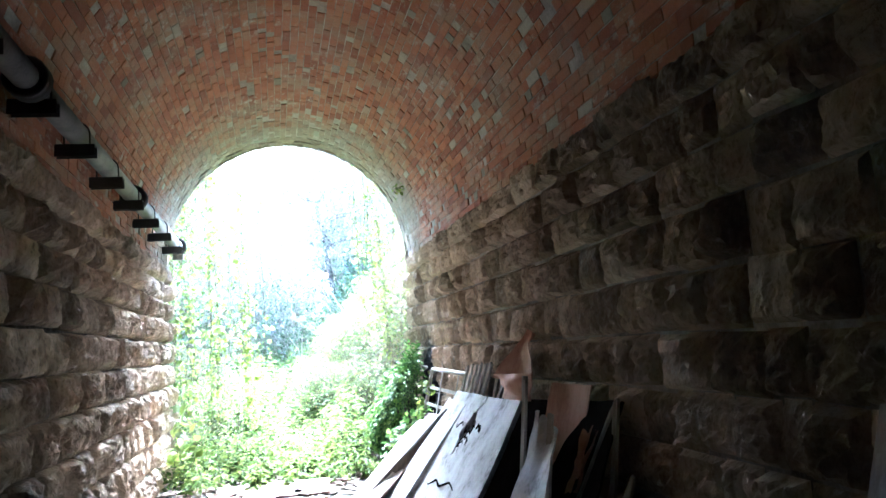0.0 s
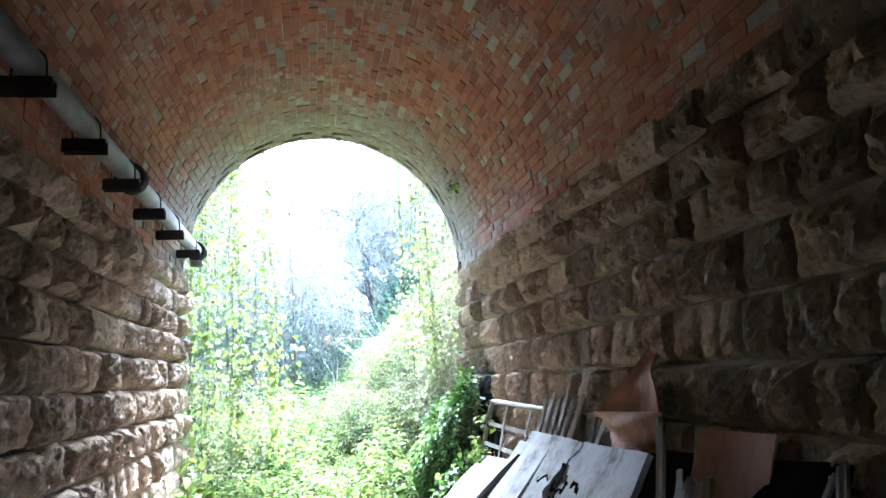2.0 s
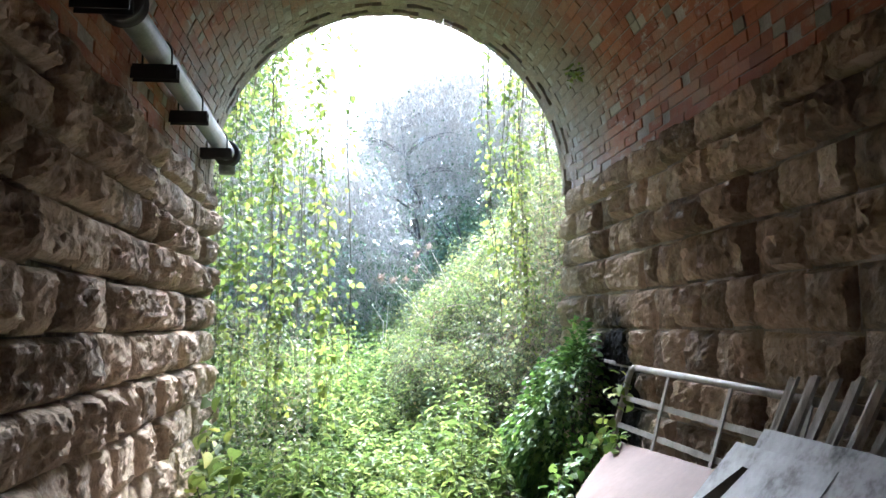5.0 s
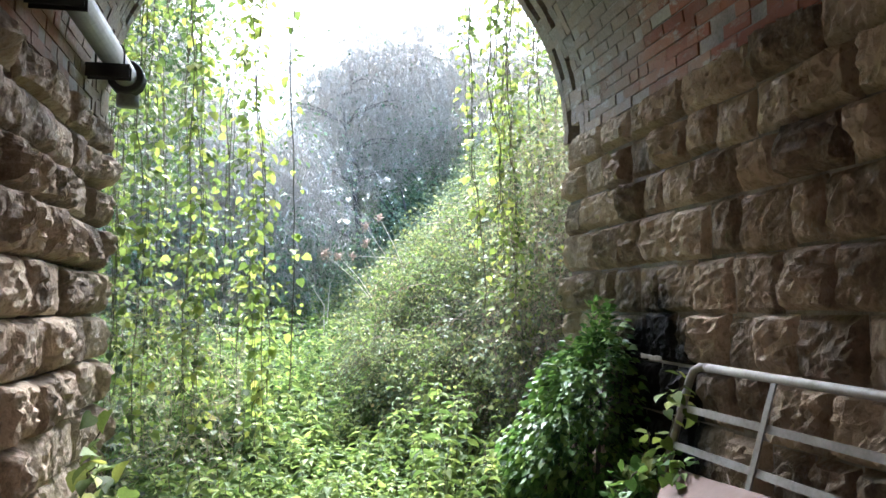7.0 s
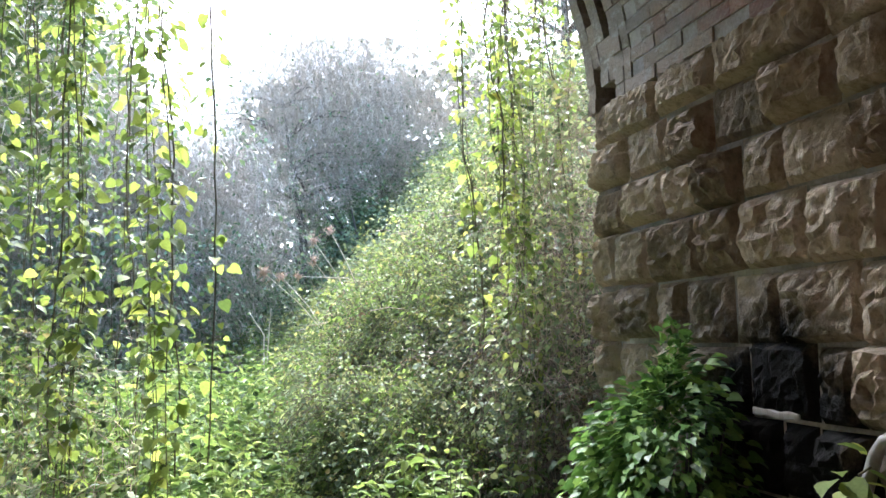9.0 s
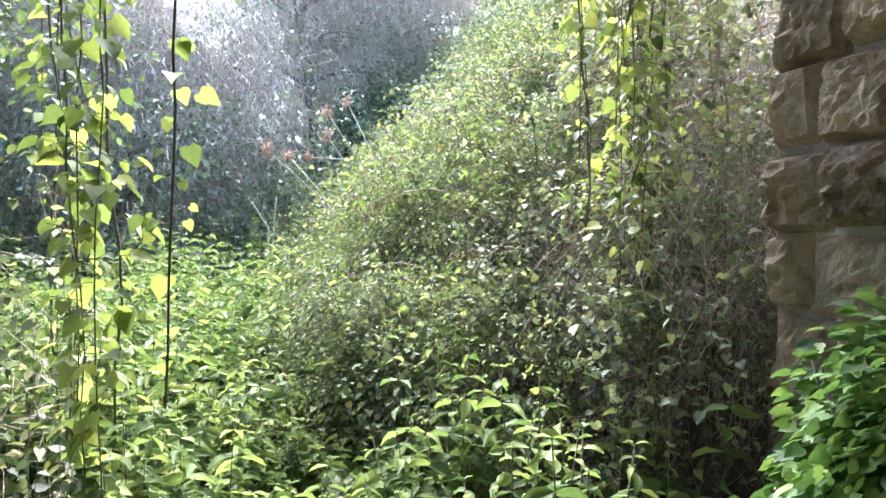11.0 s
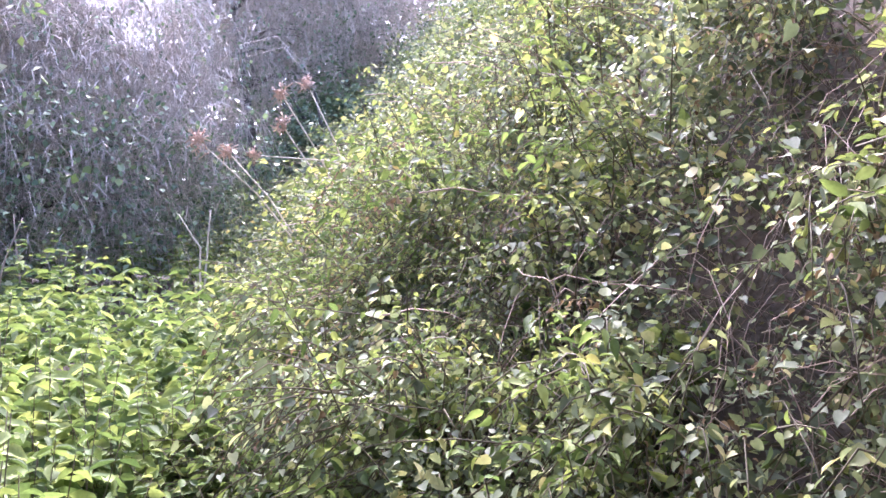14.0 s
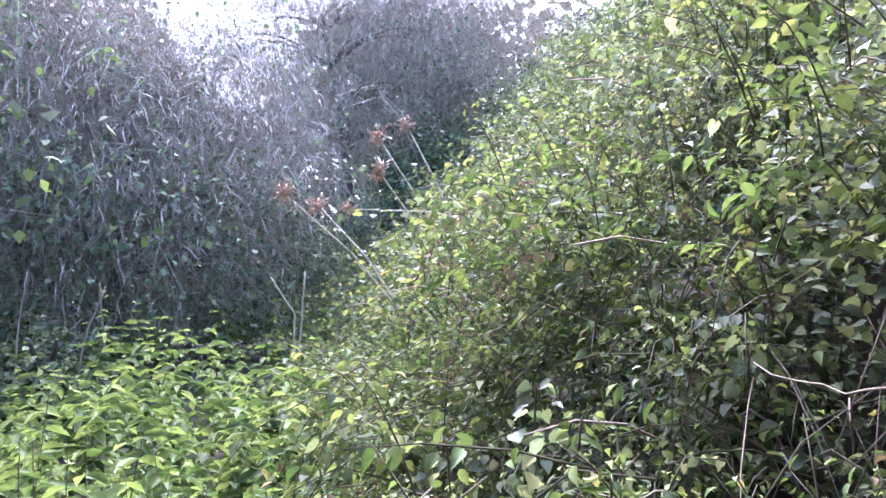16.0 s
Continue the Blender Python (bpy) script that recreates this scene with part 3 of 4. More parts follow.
def bank_sprays(name, label, seed, area, count, material, shape, sizes, reach, leaves, hang, droop, patch):
    """Leafy shoots that stand out of the bank in drifts: a thin stem with leaves on both sides, many times."""
    rng = np.random.default_rng(seed)
    x0, x1, y0, y1 = area
    at, out, size, runs = [], [], [], []
    made = 0
    while made < count:
        made += 1
        a, b = rng.uniform(x0, x1), rng.uniform(y0, y1)
        if hollow(a, b) and rng.random() < 0.85:
            continue
        if noise.noise((a * 1.1, b * 1.1, seed)) + 0.6 * noise.noise((a * 3.2, b * 3.2, seed + 5)) + rng.normal(0, 0.12) < patch:
            continue
        slope = ground_z(a + 0.1, b) - ground_z(a - 0.1, b) > 0.08
        d = bank_point(a, b) * rng.uniform(0.5, 1.0) if slope else rng.uniform(0.1, 0.5)
        base = Vector((a - 0.72 * d, b, ground_z(a, b) + 0.75 * d))
        way = Vector((-0.75, -0.45, 0.55)) + Vector(rng.normal(0, 0.55, 3))
        way.normalize()
        ln = rng.uniform(*reach)
        pts = [base + way * ln * f + Vector((0, 0, -hang * ln * f * f)) for f in (0, 0.35, 0.7, 1.0)]
        if max(p.y for p in pts) < 12.9 and min(p.x for p in pts) < way_x(12.9) + 0.5 and min(p.x for p in pts) > way_x(12.9) - 0.5 or pts[-1].y < 12.9 and abs(pts[-1].x - way_x(pts[-1].y)) < 0.42 or pts[-1].y < 11.75:
            continue
        runs.append((pts, [0.0032, 0.0026, 0.002, 0.0012]))
        n = max(3, int(rng.uniform(*leaves)))
        s0 = sizes[0] + (sizes[1] - sizes[0]) * rng.random() ** 1.7
        side = way.cross(Vector((0, 0, 1))).normalized()
        for k in range(n):
            f = 0.12 + 0.88 * (k + rng.uniform(0, 0.5)) / n
            j = min(2, int(f / 0.35))
            p = pts[j].lerp(pts[j + 1], min(1.0, (f - 0.35 * j) / 0.35))
            turn = 1 if k % 2 else -1
            g = rng.normal(0, 0.6, 3)
            o = side * turn * (0.95 if k < n - 1 else 0.1) + way * 0.55
            at.append((p.x + 0.02 * turn * side.x, p.y + 0.02 * turn * side.y, p.z))
            out.append((o.x + g[0], o.y + g[1], o.z * 0.5 + g[2]))
            size.append(s0 * rng.uniform(0.55, 1.3) * (1.1 - 0.35 * f))
    ob = tagged(new(name, leaves_mesh(name, np.array(at), np.array(out), np.array(size), material, shape, rng, droop, 0.45)), label, "undergrowth", kind="stuff")
    tagged(child("stalks", tubes_mesh("stalks", runs, STEM, 3), ob), kind="stuff")


bank_cover()
bank_sprays("bindweed", "grey-green heart-shaped bindweed leaves trailing down the bank", 301, (0.9, 3.0, 11.8, 15.2), 2900, BIND, HEART * (0.95, 1, 1.3), (0.02, 0.05), (0.2, 0.6), (8, 17), 0.9, 0.9, 0.06)
bank_sprays("bramble", "arching bramble shoots with pointed yellow-green leaves on the bank", 302, (0.65, 3.0, 11.9, 15.5), 4200, BRAMBLE, OVATE * (0.85, 1, 1.4), (0.02, 0.052), (0.2, 0.55), (9, 18), 0.35, 0.35, -0.06)
bank_sprays("bank_nettles", "slender leafy shoots along the foot of the bank", 303, (0.45, 2.2, 12.0, 17.0), 2600, NETTLE, OVATE * (0.62, 1, 1.4), (0.03, 0.07), (0.25, 0.5), (8, 14), 0.2, 0.5, -0.05)
bank_sprays("dead_leaves", "withered brown leaves caught in the bank's growth", 305, (0.9, 3.0, 11.8, 15.5), 1000, DEADLEAF, OVATE * (0.9, 1, 3), (0.014, 0.034), (0.15, 0.45), (8, 14), 0.8, 0.9, 0.02)
bank_sprays("bramble_thicket", "mixed bramble and bindweed shoots farther up the bank", 304, (0.8, 4.8, 15.0, 20.0), 3600, BRAMBLE, FOLD, (0.04, 0.075), (0.25, 0.7), (7, 12), 0.4, 0.5, -0.1)


def hanging_vine(x, y, top, low, lush, seed, strands=2, lean=0.0, wide=0.035):
    """A climber that hangs over the arch: thin dark stems, each leaf on a short stalk."""
    rng = np.random.default_rng(seed)
    vine = thing("hanging_vine", "long climbing vine with yellow-green leaves hanging over the arch", "vine", (x, y, top), "vines over the arch")
    at, out, size, stalks = [], [], [], []
    rope = rng.uniform(0, 50)
    for s in range(strands):
        px, py = rng.normal(0, 0.035, 2)
        drift = rng.normal(0, wide)
        pts, k = [], rng.uniform(0, 50)
        n = 26
        end = low + abs(rng.normal(0, 0.35))
        for i in range(n + 1):
            f = i / n
            pts.append(Vector((px + (lean + drift) * f + (0.13 * noise.noise((f * 3, rope, 0)) + 0.08 * noise.noise((f * 4, k, 0)) + 0.03 * noise.noise((f * 16, k, 2))) * min(1, 3 * f), py + 0.1 * noise.noise((f * 3, k, 7)), -(top - end) * f)))
        child("stem", tubes_mesh("stem", [(pts, [(0.0062 if s == 0 else 0.0042) - 0.0018 * i / n for i in range(n + 1)])], STEM, 5), vine)
        # leaves sit in tufts at the nodes, with bare lengths between them
        for node in range(int((top - end) / 0.085)):
            f = (node + rng.random()) / ((top - end) / 0.085)
            if f > 0.995:
                continue
            many = rng.poisson(max(0.0, 1.3 * lush * (0.75 + 0.6 * noise.noise((f * 9, k, 5)) + 0.25 * noise.noise((f * 30, k, 6)))))
            i = min(n - 1, int(f * n))
            p = pts[i].lerp(pts[i + 1], f * n - i)
            for _ in range(many):
                a = rng.uniform(0, 2 * math.pi)
                r = rng.uniform(0.02, 0.11)
                q = p + Vector((r * math.cos(a), r * math.sin(a), rng.uniform(-0.04, 0.03)))
                if rng.random() < 0.4:
                    stalks.append(([p, q], [0.0018, 0.0012]))
                at.append(q)
                out.append((math.cos(a), math.sin(a), rng.normal(-0.3, 0.4)))
                size.append((0.03 + 0.056 * rng.random() ** 1.5) * (1 if x < 0 else 0.85))
    tagged(child("stalk_mass", tubes_mesh("stalk_mass", stalks, STEM, 3), vine), kind="stuff")
    child("foliage", leaves_mesh("foliage", np.array(at), np.array(out), np.array(size), HOP, ROUND if y < 12.3 else OVATE * (1.3, 1, 1), rng, 0.55), vine)
    return vine


for i, (x, y, lush, strands, lean, low) in enumerate((
        (-1.4, 11.78, 1.7, 3, 0.0, 0.5), (-1.16, 11.84, 3.2, 4, -0.02, 0.4), (-0.98, 12.2, 1.6, 3, 0.02, 0.3), (-0.8, 11.84, 3.2, 4, 0.04, 0.4), (-0.62, 12.4, 1.5, 2, 0.05, 0.4),
        (-0.48, 11.64, 3.4, 4, 0.1, 0.5), (-1.5, 12.5, 1.9, 4, 0.05, 0.3), (-1.1, 12.75, 1.9, 4, 0.0, 0.3), (-1.9, 12.8, 1.9, 4, 0.0, 0.3), (-0.7, 12.9, 1.4, 3, 0.0, 0.5),
        (1.3, 11.85, 2.4, 3, 0.03, 1.5), (1.43, 11.75, 2.7, 4, 0.03, 1.4), (1.56, 12.0, 2.6, 4, 0.0, 0.9), (1.7, 12.2, 2.4, 4, 0.05, 0.7), (1.85, 12.3, 2.2, 4, 0.05, 0.7), (2.0, 12.1, 1.8, 3, 0.1, 0.5))):
    hanging_vine(x, y, 5.5, low, lush, 100 + i, strands, lean)
hanging_vine(-0.2, 11.6, 5.6, 0.7, 1.9, 141, 1, 0.0, 0.0)


def ivy_bush():
    """Glossy ivy heaped against the right wall near the mouth."""
    rng = np.random.default_rng(61)
    bush = thing("ivy_bush", "dark glossy ivy bush heaped against the stone wall", "ivy", (1.7, 10.55, 0.0))
    at, out, size = [], [], []
    for _ in range(6500):
        v = rng.normal(0, 1, 3)
        v /= np.linalg.norm(v)
        if v[0] > 0.5:
            v[0] *= -1
        r = rng.uniform(0.75, 1.05) * (1 + 0.2 * noise.noise((v[0] * 2, v[1] * 2, v[2] * 2)))
        p = np.array((v[0] * (0.38 - 0.2 * v[2]) + 0.1 * v[2] - 0.04, v[1] * (0.46 - 0.1 * v[2]), 0.76 + v[2] * 0.68)) * r
        at.append(p)
        out.append((v[0], v[1] - 0.2, v[2] * 0.5 - 0.1))
        size.append(rng.uniform(0.03, 0.062))
    child("foliage", leaves_mesh("foliage", np.array(at), np.array(out), np.array(size), IVY, HEART, rng, 0.35, 0.3), bush)
    runs = []
    for k in range(14):
        a = rng.uniform(0, 6.28)
        runs.append(([(0, 0, 0), (0.15 * math.cos(a), 0.2 * math.sin(a), 0.6), (0.3 * math.cos(a), 0.35 * math.sin(a), 1.15)], [0.014, 0.01, 0.004]))
    for run in runs:
        child("stem", tubes_mesh("stem", [run], BARK, 5), bush)


ivy_bush()


def tree(name, label, at, height, spread_r, seed, droop=0.5, leaf_n=5000, strand_n=2600, trunk_r=0.16, low=0.56, fall=(0.5, 1.5), ivy_to=0.5, brush=60000, leaf=None):
    """A tapered trunk with arching limbs, long thin hanging twigs and ivy on the lower half."""
    rng = np.random.default_rng(seed)
    t = thing(name, label, "tree", at)
    runs, twigs, lat, lout = [], [], [], []
    bend = rng.normal(0, 0.05 * height, 2)
    spine = [(bend[0] * f * f + 0.08 * math.sin(5 * f), bend[1] * f * f, height * 0.7 * f) for f in np.linspace(0, 1, 9)]
    runs.append((spine, [trunk_r * (1.12 - f) for f in np.linspace(0, 1, 9)]))
    mid, tall = height * low, height * (1.02 - low)
    for k in range(30):
        i = rng.integers(3, 9)
        b = Vector(spine[i])
        a = rng.uniform(0, 2 * math.pi)
        ln = spread_r * rng.uniform(0.6, 1.0) * (1.1 - 0.06 * i)
        pts = [(b.x + ln * s * math.cos(a) + 0.3 * noise.noise((s * 3, k, seed)), b.y + ln * s * math.sin(a), b.z + ln * (0.7 * s - droop * s * s)) for s in np.linspace(0, 1, 7)]
        runs.append((pts, [trunk_r * 0.28 * (1.05 - s) for s in np.linspace(0, 1, 7)]))

    def edge(d):
        return 1 + 0.34 * noise.noise((d[0] * 1.8 + seed, d[1] * 1.8, d[2] * 1.8)) + 0.16 * noise.noise((d[0] * 5 + seed, d[1] * 5, d[2] * 5))

    for k in range(strand_n):
        d = rng.normal(0, 1, 3)
        d /= np.linalg.norm(d)
        r = (1 - rng.random() ** 1.6 * 0.6) * edge(d)
        b = Vector((d[0] * spread_r * r, d[1] * spread_r * r, mid + d[2] * tall * r))
        ln = rng.uniform(*fall)
        g = Vector((d[0], d[1], 0)) * 0.35 + Vector((*rng.normal(0, 0.35, 2), 0))
        pts = []
        for s in (0, 0.3, 0.65, 1):
            w = rng.normal(0, 0.045, 2)
            pts.append(Vector((b.x + g.x * ln * s ** 0.7 + w[0], b.y + g.y * ln * s ** 0.7 + w[1], max(0.05, b.z + ln * (0.45 * s - (0.5 + droop) * s * s)))))
        twigs.append((pts, [0.0042, 0.0032, 0.0024, 0.0016]))
        for _ in range(rng.poisson(leaf_n / strand_n * (1.5 if b.z < height * ivy_to else 0.18))):
            lat.append(pts[rng.integers(4)] + Vector(rng.normal(0, 0.09, 3)))
            lout.append(rng.normal(0, 1, 3) + (0, -0.4, 0))
    # the fine twigs inside, too many to tell apart
    n = brush
    d = rng.normal(0, 1, (n, 3))
    d /= np.linalg.norm(d, axis=1, keepdims=True)
    r = rng.random((n, 1)) ** 0.45 * 0.96 * np.array([edge(p) for p in d])[:, None]
    inner = d * r * (spread_r, spread_r, tall) + (0, 0, mid)
    inner[:, 2] = np.maximum(inner[:, 2], 0.45)
    tagged(child("inner_brush", leaves_mesh("inner_brush", inner, rng.normal(0, 1, (n, 3)), rng.uniform(0.12, 0.42, n), HAZETWIG, SPECK * (0.05, 1, 1), rng, 0.45), t), kind="stuff")
    child("trunk", tubes_mesh("trunk", runs, BARK, 7), t)
    tagged(child("twig_mass", tubes_mesh("twig_mass", twigs, HAZETWIG, 3), t, "fine grey drooping twigs"), kind="stuff")
    lat = np.array(lat)
    lat[:, 2] = np.maximum(lat[:, 2], 0.1)
    tagged(child("ivy", leaves_mesh("ivy", lat, np.array(lout), rng.uniform(0.04, 0.1, len(lat)), leaf or TREEIVY, SPECK, rng, 0.7), t, "dull green ivy leaves"), kind="stuff")
    return t


tree("tree", "grey weeping tree hung with ivy and bare twigs", (-1.7, 23.0, 0.4), 5.9, 3.0, 71, 0.75, 26000, 3600, ivy_to=0.5)
tree("tree", "slim dark-trunked tree beyond the nettles", (2.1, 28.5, 0.9), 9.6, 3.6, 72, 0.6, 10000, 3600, low=0.7, ivy_to=0.6, brush=60000)
tree("tree", "tall grey twiggy tree on the bank", (4.8, 31.0, 3.0), 9.0, 3.8, 73, 0.6, 16000, 2600)
tree("tree", "grey bushy tree with drooping twigs", (-4.3, 22.3, 0.5), 8.0, 3.2, 74, 0.7, 18000, 3200, ivy_to=0.5)
tree("tree", "tall leafy tree far beyond the others", (-8.5, 28.0, 1.5), 10.0, 3.8, 75, 0.5, 12000, 1400, ivy_to=0.9, brush=30000)
tree("tree", "far tree with a thin green crown", (-1.2, 34.0, 1.0), 6.0, 3.8, 76, 0.5, 9000, 1400, ivy_to=0.9, brush=30000)
tree("tree", "dark leafy tree standing close beyond the hanging vines", (-3.0, 15.3, 0.3), 7.2, 1.9, 78, 0.5, 20000, 1300, low=0.66, ivy_to=1.2, brush=9000, leaf=FARLEAF)
tree("tree", "leafy tree on top of the bank", (8.5, 26.0, 7.3), 7.5, 3.4, 77, 0.4, 9000, 1400, ivy_to=0.9, brush=30000)


def ivy_mound(label, at, reach, count, sizes, seed, material=None):
    """A stump or bush quite hidden under hanging ivy."""
    rng = np.random.default_rng(seed)
    m = thing("ivy_mound", label, "ivy", at)
    d = rng.normal(0, 1, (count, 3))
    d /= np.linalg.norm(d, axis=1, keepdims=True)
    d[:, 2] = np.abs(d[:, 2])
    r = np.array([0.8 + 0.4 * noise.noise((p[0] * 2.2 + seed, p[1] * 2.2, p[2] * 2.2)) + 0.25 * noise.noise((p[0] * 6 + seed, p[1] * 6, p[2] * 6)) for p in d])[:, None] * rng.uniform(0.8, 1.05, (count, 1))
    tagged(child("foliage", leaves_mesh("foliage", d * r * reach, d + rng.normal(0, 0.5, (count, 3)), rng.uniform(*sizes, count), material or TREEIVY, FOLD * (1.25, 1, 1), rng, 0.8), m), kind="stuff")
    for k in range(7):
        a = rng.uniform(0, 6.28)
        c, q = math.cos(a) * reach[0], math.sin(a) * reach[1]
        child("stem", tubes_mesh("stem", [([(0, 0, -0.3), (0.25 * c, 0.25 * q, 0.5 * reach[2]), (0.6 * c, 0.6 * q, 0.75 * reach[2])], [0.05, 0.035, 0.015])], BARK, 6), m)


ivy_mound("bushy ivy mound at the foot of the bank's far end", (3.1, 25.5, 2.4), (1.5, 1.6, 2.6), 6000, (0.06, 0.12), 401)
ivy_mound("straggling pale green bush at the edge of the nettles", (-1.45, 19.0, 0.7), (0.75, 0.8, 0.95), 2600, (0.035, 0.075), 403, BIND)
ivy_mound("low dark thicket between the tree trunks", (1.0, 31.5, 0.9), (3.4, 1.5, 2.5), 7000, (0.1, 0.2), 404)
ivy_mound("low dark thicket on the rise behind the slim tree", (4.0, 33.0, 1.5), (3.0, 1.5, 3.4), 6000, (0.1, 0.2), 405)
ivy_mound("low dark thicket behind the weeping tree", (-4.0, 29.0, 0.9), (3.4, 1.5, 2.6), 6000, (0.1, 0.2), 406)


def creeper(label, runs, leaf_per_m, sizes, material, seed):
    """Trailing stems with leaves along them."""
    rng = np.random.default_rng(seed)
    base = Vector(runs[0][0])
    c = thing("creeper", label, "creeper", base)
    at, out = [], []
    for run in runs:
        pts = [Vector(p) - base for p in run]
        fine = [pts[i].lerp(pts[i + 1], f) + Vector(rng.normal(0, 0.012, 3)) for i in range(len(pts) - 1) for f in np.linspace(0, 0.8, 5)] + [pts[-1]]
        child("stem", tubes_mesh("stem", [(fine, [0.004] * len(fine))], STEM, 5), c)
        ln = sum((a - b).length for a, b in zip(pts, pts[1:]))
        for _ in range(int(ln * leaf_per_m)):
            at.append(fine[rng.integers(len(fine))] + Vector(rng.normal(0, 0.04, 3)))
            out.append(rng.normal(0, 1, 3) + (-0.5, -0.7, 0.1))
    child("foliage", leaves_mesh("foliage", np.array(at), np.array(out), rng.uniform(*sizes, len(at)), material, ROUND, rng, 0.5), c)


creeper("green creeper climbing the corner of the steel gate", [[(1.6, 9.75, 0.1), (1.7, 9.68, 0.6), (1.76, 9.56, 1.0), (1.78, 9.5, 1.12)], [(1.6, 9.75, 0.1), (1.62, 9.8, 0.5), (1.7, 9.75, 0.85)]], 45, (0.05, 0.09), HOP, 201)
creeper("ivy trailing over the top of the pink board", [[(1.75, 9.9, 0.5), (1.6, 9.68, 0.68), (1.35, 9.5, 0.5), (1.2, 9.3, 0.36)], [(1.75, 9.9, 0.5), (1.5, 9.75, 0.55), (1.25, 9.6, 0.32)], [(1.75, 9.9, 0.5), (1.72, 9.6, 0.74), (1.66, 9.35, 0.72)]], 70, (0.04, 0.08), IVY, 202)
creeper("large-leaved yellowish bindweed at the foot of the wall", [[(-1.2, 10.4, 0.0), (-1.22, 10.2, 0.4), (-1.1, 10.0, 0.75)], [(-1.2, 10.4, 0.0), (-1.0, 10.1, 0.35), (-0.95, 9.9, 0.6)], [(-1.2, 10.4, 0.0), (-1.2, 10.5, 0.6), (-1.15, 10.4, 0.95)]], 26, (0.09, 0.15), HOP, 203)


def far_wood():
    """The wood that closes the view, far back."""
    rng = np.random.default_rng(55)
    n = 52000
    x, y = rng.uniform(-30, 28, n), rng.uniform(38, 50, n)
    crown = np.array([13.6 - 5.0 * math.exp(-((a + 0.9) / 2.4) ** 2) + 2.0 * noise.noise((a * 0.16, b * 0.16, 0)) + 1.0 * noise.noise((a * 0.5, b * 0.5, 5)) for a, b in zip(x, y)])
    z = 0.3 + crown * rng.random(n) ** 1.15
    at = np.stack([x, y, z], 1)
    me = leaves_mesh("far_wood", at, rng.normal(0, 1, (n, 3)), rng.uniform(0.28, 0.75, n), WOODLEAF, SPECK, rng)
    tagged(new("far_wood", me), "hazy grey-green wood far behind the trees", "wood", kind="stuff")


far_wood()


# ---- pipe along the left springing ----
def service_pipe():
    x, z, r = -1.25, 3.085, 0.075
    pipe = thing("service_pipe", "grey iron service pipe strapped on black brackets along the vault", "pipe", (x, MOUTH, z))
    child("barrel", tubes_mesh("barrel", [([(0, -9.4, 0), (0, -0.22, 0)], [r, r])], PIPE, 20), pipe)
    child("elbow", tubes_mesh("elbow", [([(0, -0.2, 0), (0, -0.12, -0.01), (-0.005, -0.06, -0.05), (-0.01, -0.04, -0.12), (-0.01, -0.04, -0.17)], [r, r, r, r, r])], PIPE, 18), pipe)
    for y in (-0.14, -3.62, -7.0):
        rr = r + 0.03
        child("collar", tubes_mesh("collar", [([(0, y - 0.06, 0), (0, y - 0.05, 0), (0, y - 0.03, 0), (0, y + 0.03, 0), (0, y + 0.05, 0), (0, y + 0.06, 0)], [rr, rr + 0.015, rr, rr, rr + 0.015, rr])], IRON, 18), pipe, "black bolted pipe collar")
    for y in (2.75, 3.72, 4.69, 5.66, 6.68, 7.66, 8.68, 9.68, 10.85):
        d = y - MOUTH
        b = child("bracket", None, pipe)
        bpy.data.objects.remove(b)
        bm = box_bm((0.38, 0.075, 0.012), (-0.07, d, -r - 0.008), bevel=0.002)
        for dy in (-0.034, 0.034):
            low = box_bm((0.38, 0.008, 0.075), (-0.07, d + dy, -r - 0.05), bevel=0.002)
            me = bpy.data.meshes.new("channel")
            low.to_mesh(me)
            low.free()
            bm.from_mesh(me)
            bpy.data.meshes.remove(me)
        b = part("bracket", bm, IRON, pipe, "black iron channel bracket")
        arc = [(0.082 * math.cos(a), d, 0.082 * math.sin(a)) for a in np.linspace(0, math.pi, 12)]
        s = child("strap", tubes_mesh("strap", [([(0.082, d, -0.09)] + arc + [(-0.082, d, -0.09)], [0.006] * 14)], IRON, 6), b)


service_pipe()


